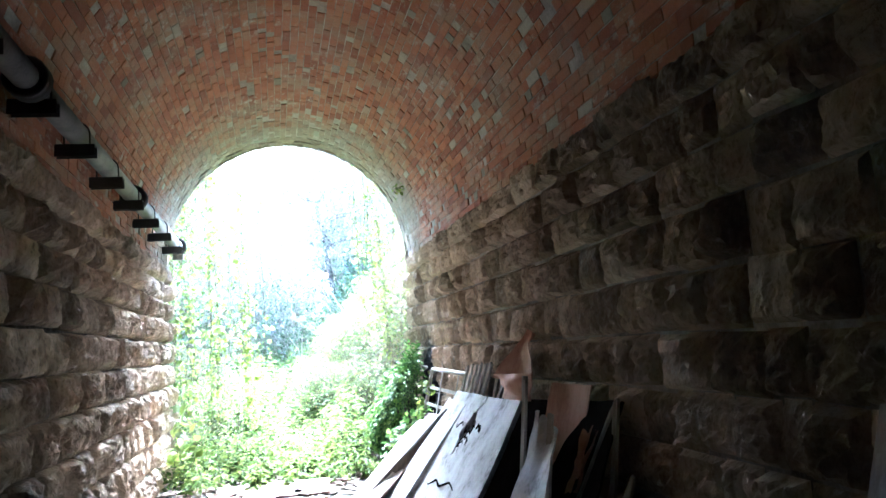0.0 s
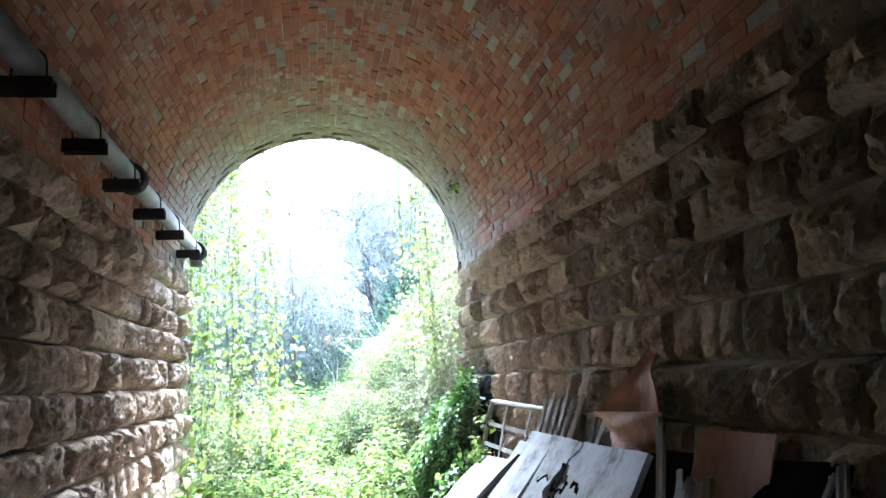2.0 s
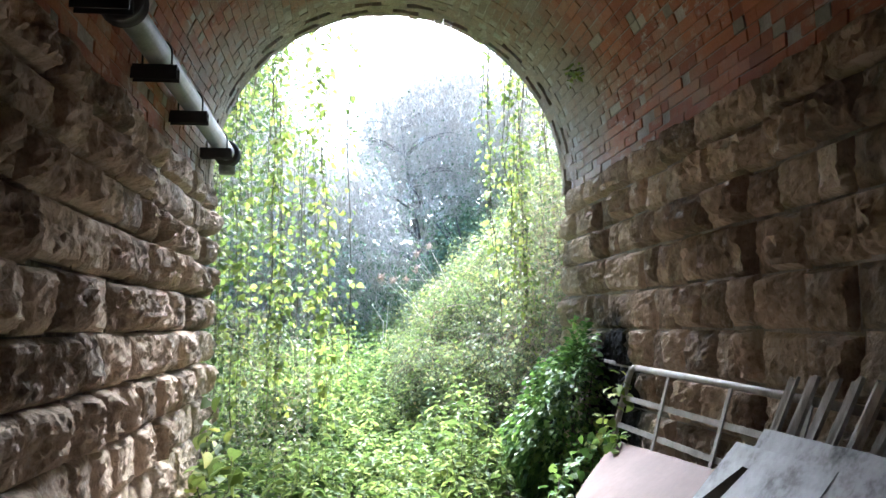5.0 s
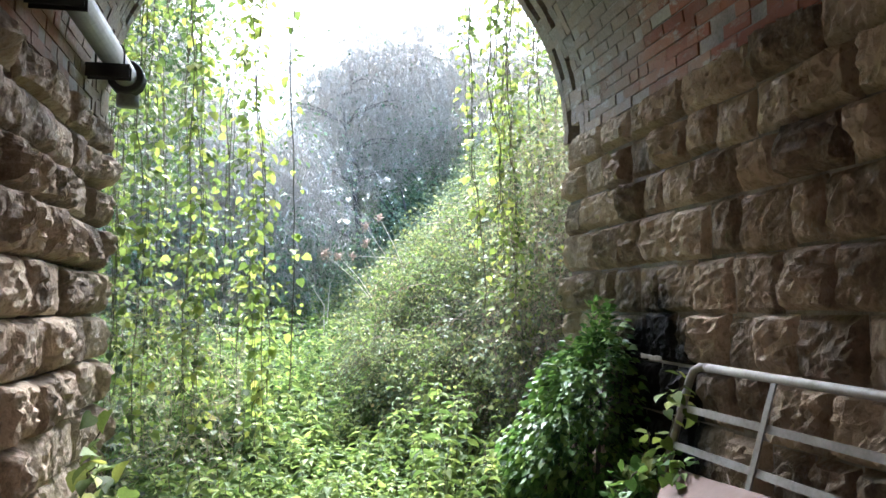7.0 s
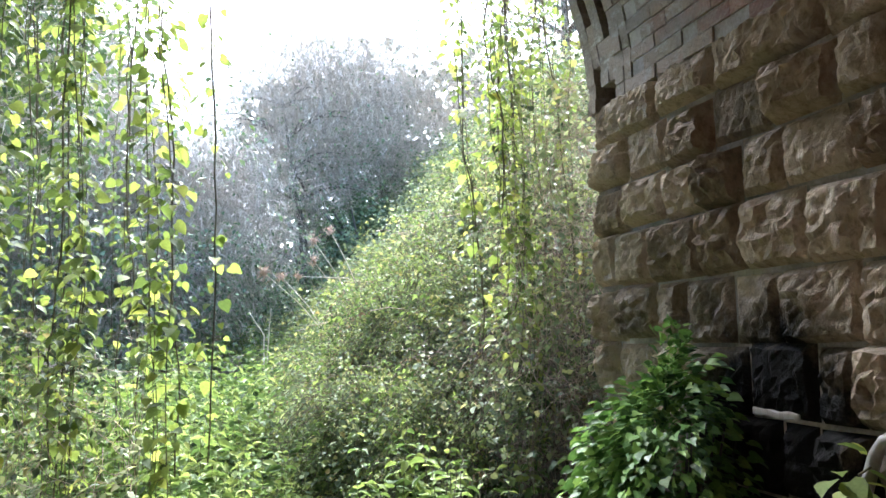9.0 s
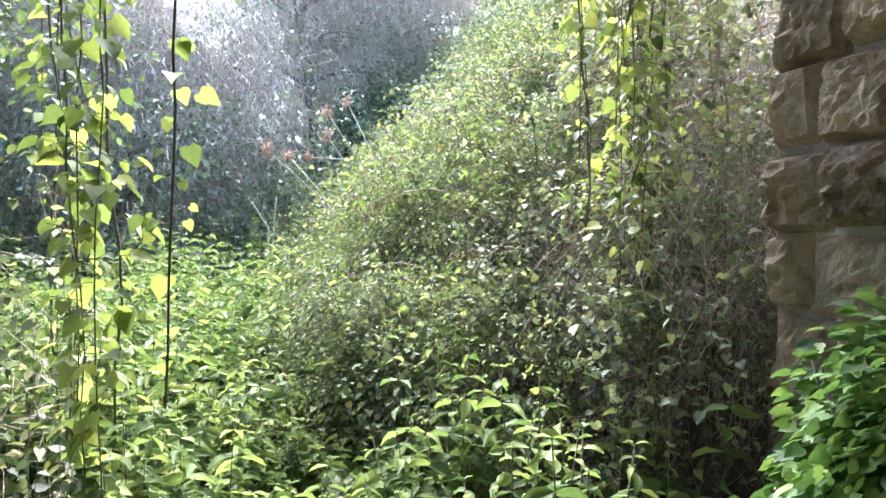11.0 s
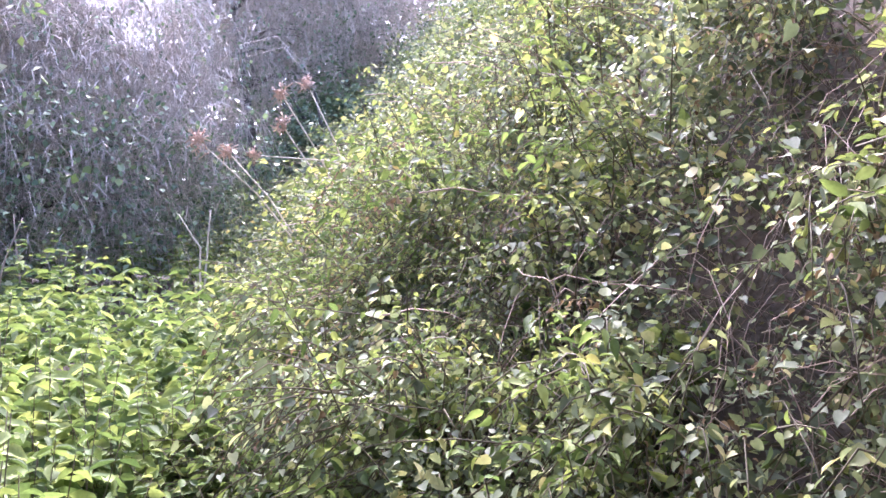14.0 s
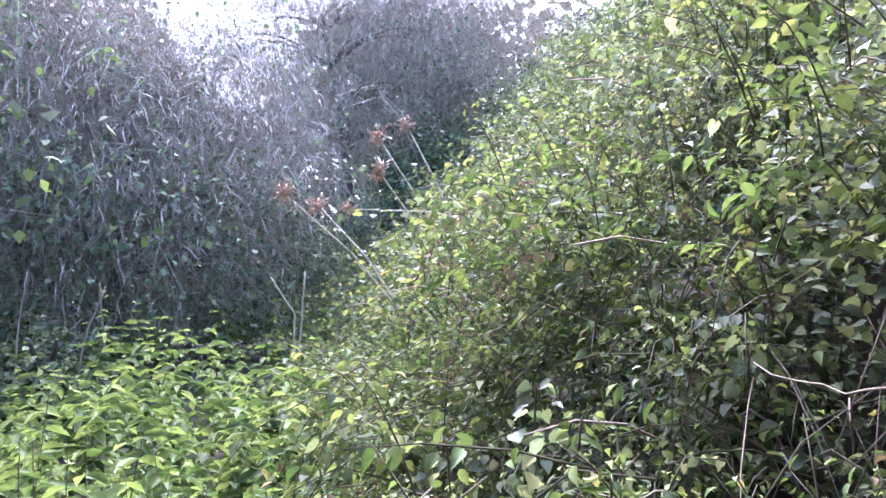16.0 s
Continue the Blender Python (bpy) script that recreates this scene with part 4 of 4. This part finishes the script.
# ---- the heap by the right wall ----
def panel_mesh(name, corners, thick, material, nu=18, nv=12, warp=0.01, curl=0.0, gone=None, ragged=0.0, seed=0):
    """A sheet between four corners (two along the top, two along the bottom), with warp, worn edges and holes."""
    a, b, c, d = [Vector(p) for p in corners]
    n = (b - a).cross(c - a).normalized()
    vs, fs, keep = [], [], {}
    for j in range(nv + 1):
        for i in range(nu + 1):
            u, v = i / nu, j / nv
            p = a.lerp(b, u).lerp(c.lerp(d, u), v)
            p = p + n * (warp * noise.noise((u * 2.5 + seed, v * 2.5, seed * 1.7)) * 2 + curl * (4 * u * (1 - u) - 0.5) + curl * 0.6 * (v - 0.5) ** 2)
            if ragged and (i in (0, nu) or j in (0, nv)):
                p = p + (b - a) * (ragged * noise.noise((u * 9, v * 9, seed + 4))) * (1 if i in (0, nu) else 0) + (c - a) * (ragged * noise.noise((u * 11, v * 11, seed + 8))) * (1 if j in (0, nv) else 0)
            vs.append((p, n))
    m = (nu + 1) * (nv + 1)
    pts = [p + q * thick / 2 for p, q in vs] + [p - q * thick / 2 for p, q in vs]
    edges = {}
    for j in range(nv):
        for i in range(nu):
            if gone and gone((i + 0.5) / nu, (j + 0.5) / nv):
                continue
            k = j * (nu + 1) + i
            q = (k, k + 1, k + nu + 2, k + nu + 1)
            fs.append(q)
            fs.append(tuple(x + m for x in reversed(q)))
            for e in zip(q, q[1:] + q[:1]):
                edges[e] = True
    for e0, e1 in list(edges):
        if (e1, e0) not in edges:
            fs.append((e1, e0, e0 + m, e1 + m))
    used = sorted({i for f in fs for i in f})
    index = {o: k for k, o in enumerate(used)}
    return mesh_of(name, [pts[i] for i in used], [tuple(index[i] for i in f) for f in fs], material)


def sheet_thing(name, label, category, corners, thick, material, **kw):
    return tagged(new(name, panel_mesh(name, corners, thick, material, **kw)), label, category)


def notch(u, v):
    """The ragged hole near the top edge, and the split that runs from it to the edge and downwards."""
    mid = 0.5 + 0.012 * math.sin(40 * v) - 0.12 * (v - 0.2)
    if v < 0.12:
        return abs(u - mid) < 0.006
    if v < 0.33:
        return abs(u - mid) < 0.05 * math.sin(math.pi * (v - 0.1) / 0.25) ** 0.6 + 0.008 * math.sin(70 * v)
    return v < 0.44 and abs(u - mid - 0.02 * math.sin(50 * v)) < 0.006


board = sheet_thing("board", "broken white-painted board with a notch and cracks, leaning on the wall", "board",
                    [(1.66, 7.37, 1.05), (1.62, 5.22, 1.07), (0.98, 7.5, 0.03), (0.92, 5.1, 0.03)], 0.03, WHITE, nu=150, nv=64, warp=0.012, gone=notch, ragged=0.004, seed=3)


def crack(parent, runs):
    """Dark splits standing open in a board."""
    child("crack", tubes_mesh("crack", runs, GAPSHADE, 4), parent, "dark open crack")


def on_board(u, v, lift=0.0):
    a, b, c, d = [Vector(p) for p in ((1.66, 7.37, 1.05), (1.62, 5.22, 1.07), (0.98, 7.5, 0.03), (0.92, 5.1, 0.03))]
    return a.lerp(b, u).lerp(c.lerp(d, u), v) + Vector((-0.82, 0, 0.57)) * (0.016 + lift)


for k, (u0, v0, u1, v1) in enumerate(((0.32, 0.66, 0.72, 0.58), (0.3, 0.26, 0.44, 0.21), (0.47, 0.23, 0.57, 0.31), (0.53, 0.3, 0.6, 0.2), (0.56, 0.3, 0.62, 0.33), (0.14, 0.16, 0.24, 0.24), (0.5, 0.27, 0.52, 0.4), (0.47, 0.36, 0.56, 0.33), (0.2, 0.3, 0.3, 0.27), (0.62, 0.2, 0.7, 0.23), (0.24, 0.45, 0.27, 0.52))):
    pts = [on_board(u0 + (u1 - u0) * s + 0.012 * math.sin(9 * s + k), v0 + (v1 - v0) * s + 0.02 * math.sin(14 * s + 2 * k)) for s in np.linspace(0, 1, 10)]
    crack(board, [(pts, [0.0025 + 0.008 * math.sin(3.1 * s) for s in np.linspace(0.03, 0.97, 10)])])

sheet_thing("board", "second white board under the broken one, its thick edge showing", "board",
            [(1.60, 7.52, 0.98), (1.59, 6.75, 0.98), (0.9, 7.72, 0.02), (0.88, 6.9, 0.02)], 0.035, WHITE, warp=0.006, seed=5)
sheet_thing("board", "faded pink flat board sloping from wall to soil", "board",
            [(1.74, 9.62, 0.70), (1.70, 7.75, 0.78), (0.72, 8.3, 0.06), (0.74, 7.4, 0.06)], 0.018, PINK, warp=0.014, ragged=0.01, seed=8)
sheet_thing("plank", "dark wet wooden plank leaning on edge", "plank",
            [(1.54, 7.34, 0.9), (1.6, 7.2, 0.86), (0.8, 7.95, 0.07), (0.86, 7.85, 0.0)], 0.06, WETWOOD, nu=4, nv=14, warp=0.006, seed=9)
sheet_thing("plank", "pale narrow wooden plank lying against the boards", "plank",
            [(1.35, 7.55, 0.62), (1.38, 7.48, 0.6), (0.78, 7.85, 0.07), (0.82, 7.76, 0.05)], 0.025, GREYWOOD, nu=4, nv=14, warp=0.004, seed=10)
sheet_thing("plywood_sheet", "torn curled orange-brown plywood standing up to a point", "plywood",
            [(1.85, 5.70, 1.56), (1.83, 5.62, 1.55), (1.62, 6.0, 1.22), (1.77, 5.43, 1.22)], 0.008, PLY, warp=0.02, curl=0.05, ragged=0.03, seed=12)
sheet_thing("plywood_sheet", "folded orange-brown plywood flap with a pale torn edge", "plywood",
            [(1.66, 6.12, 1.25), (1.7, 5.3, 1.26), (1.68, 5.95, 1.1), (1.69, 5.4, 1.06)], 0.008, PLY, warp=0.02, curl=-0.07, ragged=0.03, seed=13)
sheet_thing("plywood_sheet", "brown plywood sheet leaning with a torn lower corner", "plywood",
            [(1.76, 4.98, 1.20), (1.86, 4.57, 1.19), (1.64, 5.06, 0.78), (1.7, 4.6, 0.6)], 0.01, PLY, warp=0.012, curl=0.02, ragged=0.02, seed=15, gone=lambda u, v: v > 0.8 and u < (v - 0.8) * 1.6)
sheet_thing("board", "peeling white-faced board with a ragged side", "board",
            [(1.64, 5.0, 1.02), (1.64, 4.62, 0.93), (1.1, 4.6, 0.03), (1.12, 4.0, 0.03)], 0.012, WHITE, warp=0.02, curl=0.02, ragged=0.09, seed=16, nu=14, nv=24)
sheet_thing("plywood_sheet", "hanging strip of splintered brown plywood", "plywood",
            [(1.74, 4.45, 0.95), (1.77, 4.33, 0.95), (1.6, 4.45, 0.6), (1.62, 4.33, 0.62)], 0.008, PLY, warp=0.03, curl=0.04, ragged=0.16, seed=17)
# sheet added to hold the blackness of the shadow behind the boards
sheet_thing("panel", "black sheet added as the deep shadow behind the boards", "panel",
            [(1.84, 6.9, 1.0), (1.85, 4.15, 1.12), (1.4, 6.9, 0.03), (1.35, 4.0, 0.03)], 0.012, GAPSHADE, warp=0.01, ragged=0.01, seed=18)


def lath(label, top, foot, wide, thick, material, seed, kind="lath"):
    a, b = Vector(top), Vector(foot)
    side = Vector((0.25, -1, 0)).normalized() * wide
    return sheet_thing(kind, label, kind, [a, a + side, b, b + side], thick, material, nu=3, nv=16, warp=0.006, ragged=0.08, seed=seed)


lath("upright grey wooden lath standing among the boards", (1.55, 4.99, 1.26), (1.42, 4.98, 0.03), 0.045, 0.02, GREYWOOD, 21)
lath("short grey wooden lath in the shadow", (1.62, 4.75, 1.03), (1.5, 4.72, 0.03), 0.04, 0.02, GREYWOOD, 22)
lath("split pale wooden lath standing upright", (1.8, 4.15, 1.12), (1.62, 4.1, 0.03), 0.04, 0.02, GREYWOOD, 23)
lath("thin wooden stick leaning across the heap", (1.79, 4.19, 1.07), (1.36, 4.36, 0.12), 0.018, 0.015, GREYWOOD, 24, "stick")
sheet_thing("board", "broken pointed end of a pale board", "board",
            [(1.52, 3.36, 0.87), (1.5, 3.33, 0.86), (1.25, 3.42, 0.3), (1.22, 3.12, 0.3)], 0.015, GREYWOOD, warp=0.01, ragged=0.02, seed=26)
sheet_thing("plank", "broad weathered plank leaning on the wall", "plank",
            [(1.7, 2.02, 1.24), (1.72, 1.78, 1.24), (1.35, 2.05, 0.03), (1.37, 1.8, 0.03)], 0.035, GREYWOOD, nu=6, nv=18, warp=0.006, ragged=0.02, seed=27)


def slat_rack():
    """Six thin slats side by side, with two loose ones and a rail."""
    rack = thing("slat_rack", "rack of six grey weathered wooden slats leaning on the gate", "rack", (1.74, 7.3, 1.3))
    rng = np.random.default_rng(8)
    for k in range(6):
        y = -0.128 * k
        sl = [(0.01 * k, y, rng.normal(0, 0.008)), (0.01 * k + 0.005, y - 0.055, rng.normal(0, 0.008)), (-0.2, y + 0.32, -0.85), (-0.195, y + 0.265, -0.85)]
        child("slat", panel_mesh("slat", sl, 0.018, GREYWOOD, nu=3, nv=12, warp=0.004, ragged=0.04, seed=30 + k), rack)
    for k, (y, z, dy) in enumerate(((-0.9, -0.04, 0.12), (-1.02, -0.12, 0.2))):
        sl = [(0.05, y, z), (0.055, y - 0.045, z - 0.01), (-0.05, y + dy, -0.5), (-0.045, y + dy - 0.045, -0.5)]
        child("slat", panel_mesh("slat", sl, 0.018, GREYWOOD, nu=3, nv=10, warp=0.004, ragged=0.08, seed=40 + k), rack)
    child("rail", panel_mesh("rail", [(-0.1, 0.2, -0.5), (-0.09, -0.55, -0.48), (-0.11, 0.2, -0.54), (-0.1, -0.55, -0.52)], 0.02, GREYWOOD, nu=12, nv=2, warp=0.003, seed=44), rack)


slat_rack()


def gate():
    """A field gate leaning on the wall: round top rail bent down at the corner, flat bars and uprights."""
    g = thing("metal_gate", "grey weathered steel field gate leaning on the wall", "gate", (1.83, 9.47, 1.21))
    tilt = lambda z: -0.2 * (1.2 - z) if z < 1.2 else 0.0
    at = lambda y, z: (tilt(z), y - 9.47, z - 1.21)
    child("top_rail", tubes_mesh("top_rail", [([at(6.75, 1.17), at(8.0, 1.195), at(9.38, 1.215)], [0.021] * 3)], STEEL, 12), g, "round tubular top rail")
    child("stile", tubes_mesh("stile", [([at(9.36, 1.215), at(9.44, 1.213), at(9.49, 1.195), at(9.52, 1.15), at(9.6, 0.8), at(9.72, 0.12)], [0.021] * 6)], STEEL, 12), g)
    child("stile", tubes_mesh("stile", [([at(6.75, 1.17), at(6.85, 0.12)], [0.022] * 2)], STEEL, 10), g)
    for z0, z1 in ((1.02, 1.0), (0.83, 0.82), (0.62, 0.62), (0.4, 0.42), (0.2, 0.22)):
        p, q = Vector(at(9.6, z0)), Vector(at(6.8, z1))
        dn = Vector((-0.008, 0, -0.035))
        child("bar", panel_mesh("bar", [p, q, p + dn, q + dn], 0.008, STEEL, nu=16, nv=1, warp=0.004, seed=int(z0 * 50)), g)
    for y0, y1 in ((8.83, 9.02), (8.02, 8.28), (7.3, 7.5)):
        p, q = Vector(at(y0, 1.19)), Vector(at(y1, 0.12))
        dn, off = Vector((0, -0.036, 0)), Vector((-0.012, 0, 0))
        child("upright", panel_mesh("upright", [p + off, p + dn + off, q + off, q + dn + off], 0.008, STEEL, nu=1, nv=12, warp=0.003, seed=int(y0 * 7)), g)


gate()
lath("pale broken batten fixed to the wall", (1.84, 10.12, 1.235), (1.84, 9.9, 1.23), 0.03, 0.02, GREYWOOD, 51, "batten")


# ---- litter at the mouth ----
def litter():
    rng = np.random.default_rng(77)
    sheet_thing("board", "flat pale board lying on the soil", "board", [(-0.75, 9.62, 0.05), (0.55, 9.52, 0.06), (-0.6, 8.9, 0.03), (0.5, 8.75, 0.04)], 0.02, PINK, warp=0.008, ragged=0.02, seed=61)
    sheet_thing("plank", "short flat scrap of pale wood on the soil", "plank", [(0.55, 9.95, 0.06), (0.68, 9.93, 0.06), (0.62, 9.35, 0.05), (0.74, 9.33, 0.05)], 0.02, PINK, nu=4, nv=8, warp=0.004, ragged=0.03, seed=62)
    vs, fs = [], []
    for _ in range(420):
        x, y = rng.uniform(LEFT + 0.1, 1.2), rng.uniform(7.8, 10.4)
        s, a, z = rng.uniform(0.03, 0.11), rng.uniform(0, 6.28), ground_z(x, y)
        o = len(vs)
        tip = rng.normal(0, 0.02, 4)
        for k, (dx, dy) in enumerate(((-1, -0.45), (1, -0.4), (0.9, 0.4), (-0.8, 0.5))):
            vs.append((x + s * (dx * math.cos(a) - dy * math.sin(a)), y + s * (dx * math.sin(a) + dy * math.cos(a)), z + 0.012 + abs(tip[k])))
        for k in range(4):
            vs.append((vs[o + k][0], vs[o + k][1], vs[o + k][2] - 0.008))
        fs += [(o, o + 1, o + 2, o + 3), (o + 7, o + 6, o + 5, o + 4)] + [(o + k, o + 4 + k, o + 4 + (k + 1) % 4, o + (k + 1) % 4) for k in range(4)]
    tagged(new("litter", mesh_of("litter", vs, fs, plain("litter", [(0.2, (0.1, 0.07, 0.05)), (0.5, (0.26, 0.19, 0.15)), (0.8, (0.5, 0.42, 0.37))], 3.0, 0.85, how="island"))), "scattered splinters, slates and dead leaves on soil", "litter", kind="stuff")


litter()


def hogweed():
    """A dead hogweed: pale bent stems, each ending in a dry seed head."""
    rng = np.random.default_rng(19)
    h = thing("dead_hogweed", "dead pale hogweed stalks with dry pinkish seed heads", "hogweed", (1.5, 17.0, 1.0))
    for p, base in (((0.4, 16.3, 2.22), (1.15, 16.7, 1.5)), ((0.62, 16.7, 2.2), (1.15, 16.7, 1.5)), ((0.88, 17.2, 2.27), (1.9, 17.0, 2.1)), ((0.97, 16.6, 2.6), (1.5, 16.9, 1.8)), ((1.2, 16.9, 2.75), (1.6, 17.0, 1.9)), ((0.95, 16.4, 2.35), (1.4, 16.7, 1.7))):
        p, base = Vector(p) - Vector((1.5, 17.0, 1.0)), Vector(base) - Vector((1.5, 17.0, 1.0))
        mid = base.lerp(p, 0.5) + Vector((0, 0, 0.06))
        s = child("stem", tubes_mesh("stem", [([base - Vector((0, 0, 0.5)), base, mid, p], [0.008, 0.0075, 0.006, 0.004])], PALESTEM, 6), h)
        runs = []
        for _ in range(17):
            d = Vector(rng.normal(0, 1, 3)) * 0.5 + (p - mid).normalized()
            e = p + d.normalized() * rng.uniform(0.035, 0.085)
            runs.append(([p, e], [0.003, 0.002]))
            for _ in range(4):
                f = e + Vector(rng.normal(0, 0.025, 3))
                runs.append(([e, f], [0.002, 0.005]))
        child("seed_head", tubes_mesh("seed_head", runs, SEEDHEAD, 4), s, "dry pinkish seed head")


PALESTEM = plain("pale_dry_stem", [(0.3, (0.42, 0.36, 0.27)), (0.7, (0.62, 0.55, 0.44))], 9.0, 0.8)
SEEDHEAD = plain("dry_seed_head", [(0.3, (0.36, 0.23, 0.16)), (0.7, (0.56, 0.4, 0.3))], 30.0, 0.9, how="island")
hogweed()


def tangle(x0, x1, z1, count, seed, keep, leafy, label):
    """Dead bindweed stems matted together, with a few leaves."""
    rng = np.random.default_rng(seed)
    runs, at, out = [], [], []
    for k in range(count):
        x, y, z = rng.uniform(x0, x1), rng.uniform(11.6, 12.3), rng.uniform(0.3, z1)
        d = Vector(rng.normal(0, 1, 3)) + Vector((0, 0, -0.9))
        p, pts = Vector((x, y, z)), []
        step = rng.uniform(0.05, 0.13)
        for s in range(12):
            pts.append((min(keep[1], max(keep[0], p.x)), min(12.5, max(11.5, p.y)), max(0.03, p.z)))
            d = (d + Vector(rng.normal(0, 0.33, 3)) + Vector((0, 0, -0.08))).normalized()
            p = p + d * step
        runs.append((pts, [rng.uniform(0.0008, 0.002)] * 12))
        for _ in range(leafy):
            at.append(pts[rng.integers(12)])
            out.append(rng.normal(0, 1, 3) + (-0.6, -0.6, 0))
    t = tagged(new("dead_tangle", tubes_mesh("dead_tangle", runs, TWIG, 3)), label, "undergrowth", kind="stuff")
    tagged(child("foliage", leaves_mesh("foliage", np.array(at), np.array(out), rng.uniform(0.025, 0.052, len(at)), BIND, HEART, rng), t), kind="stuff")


tangle(1.6, 2.6, 3.4, 1100, 91, (1.5, 3.0), 4, "matted brown dead climber stems over the wall end")
tangle(-1.9, -0.6, 1.7, 260, 92, (-2.4, -0.5), 12, "matted dead stems and leaves below the hanging vines")


def bank_stems():
    """Bramble canes and dry stalks arching out of the bank."""
    rng = np.random.default_rng(93)
    runs = []
    for k in range(900):
        x, y = (rng.uniform(1.2, 4.5), rng.uniform(13.4, 19.0)) if k < 500 else (rng.uniform(1.35, 2.8), rng.uniform(12.1, 14.2))
        z = ground_z(x, y)
        a, ln = rng.uniform(0, 6.28), rng.uniform(0.4, 1.1)
        dx, dy = -0.4 + 0.5 * math.cos(a), -0.15 + 0.6 * math.sin(a)
        pts = [(x + dx * ln * s, y + dy * ln * s, z + ln * (1.1 * s - 0.7 * s * s)) for s in np.linspace(0, 1, 6)]
        r = rng.uniform(0.002, 0.005) if k < 500 else rng.uniform(0.0009, 0.0022)
        if k >= 500:
            pts = [(p[0] + 0.05 * noise.noise((q * 1.3, k, 1)), p[1] + 0.08 * noise.noise((q * 1.3, k, 2)), p[2] - 0.5 * ln * (q / 5) ** 2 + 0.05 * noise.noise((q * 1.3, k, 3))) for q, p in enumerate(pts)]
        runs.append((pts, [r] * 6))
    tagged(new("bramble_canes", tubes_mesh("bramble_canes", runs, TWIG, 3)), "thin brown bramble canes arching from the bank", "undergrowth", kind="stuff")


bank_stems()


def dry_sticks():
    """Dry bent sticks caught behind the gate."""
    rng = np.random.default_rng(17)
    for k in range(9):
        y = rng.uniform(7.9, 9.1)
        pts, p, d = [], Vector((1.68, y, 0.12)), Vector((0.02, rng.normal(0, 0.5), 0.8))
        for s in range(7):
            pts.append((min(1.76, p.x), p.y, max(0.06, p.z)))
            d = (d + Vector((0, rng.normal(0, 0.35), rng.normal(-0.08, 0.15)))).normalized()
            p = p + d * rng.uniform(0.09, 0.14)
        tagged(new("stick", tubes_mesh("stick", [(pts, [0.008 - 0.0009 * s for s in range(7)])], PALESTEM if k % 2 else TWIG, 6)), "dry bent stick caught behind the steel gate", "stick", "dry sticks")


dry_sticks()
creeper("small green fern tuft rooted in the brick vault", [[(1.72, 10.25, 3.6), (1.66, 10.2, 3.56), (1.6, 10.15, 3.5)], [(1.72, 10.25, 3.6), (1.68, 10.3, 3.54)]], 90, (0.03, 0.07), HOP, 210)


def cane(label, points, radius, material, category="cane"):
    """One bare stem, bent, thinning to its end."""
    base = Vector(points[0])
    pts = [Vector(p) - base for p in points]
    fine = [pts[i].lerp(pts[i + 1], f) + Vector((0.006 * math.sin(9 * i + 5 * f), 0, 0.008 * math.sin(7 * i + 4 * f))) for i in range(len(pts) - 1) for f in (0, 0.33, 0.66)] + [pts[-1]]
    ob = tagged(new("bare_stem", tubes_mesh("bare_stem", [(fine, [radius * (1 - 0.6 * k / len(fine)) for k in range(len(fine))])], material, 6)), label, category)
    ob.location = base


cane("bare reddish-brown bramble cane reaching out of the bank", [(1.9, 12.5, 0.9), (1.45, 12.75, 1.4), (1.16, 12.87, 1.44), (1.18, 13.05, 1.43), (1.21, 13.28, 1.46)], 0.0024, TWIG)
cane("forked dry stalk standing in the nettles", [(0.55, 19.4, 1.0), (0.55, 19.37, 1.58), (0.34, 19.36, 1.92)], 0.012, PALESTEM, "stalk")
cane("dry stalk leaning in the nettles", [(0.58, 19.4, 1.0), (0.62, 19.37, 1.55), (0.65, 19.35, 1.97)], 0.012, PALESTEM, "stalk")
for k, (x, y) in enumerate(((-1.2, 18.6), (-1.65, 18.8), (-1.0, 19.2), (-1.8, 19.3))):
    z = ground_z(x, y)
    cane("dry brown stalk standing out of the pale bush", [(x, y, z), (x + 0.1 - 0.08 * k, y, z + 0.8), (x + 0.25 - 0.18 * k, y + 0.05, z + 1.25 + 0.1 * (k % 2))], 0.011, TWIG, "stalk")
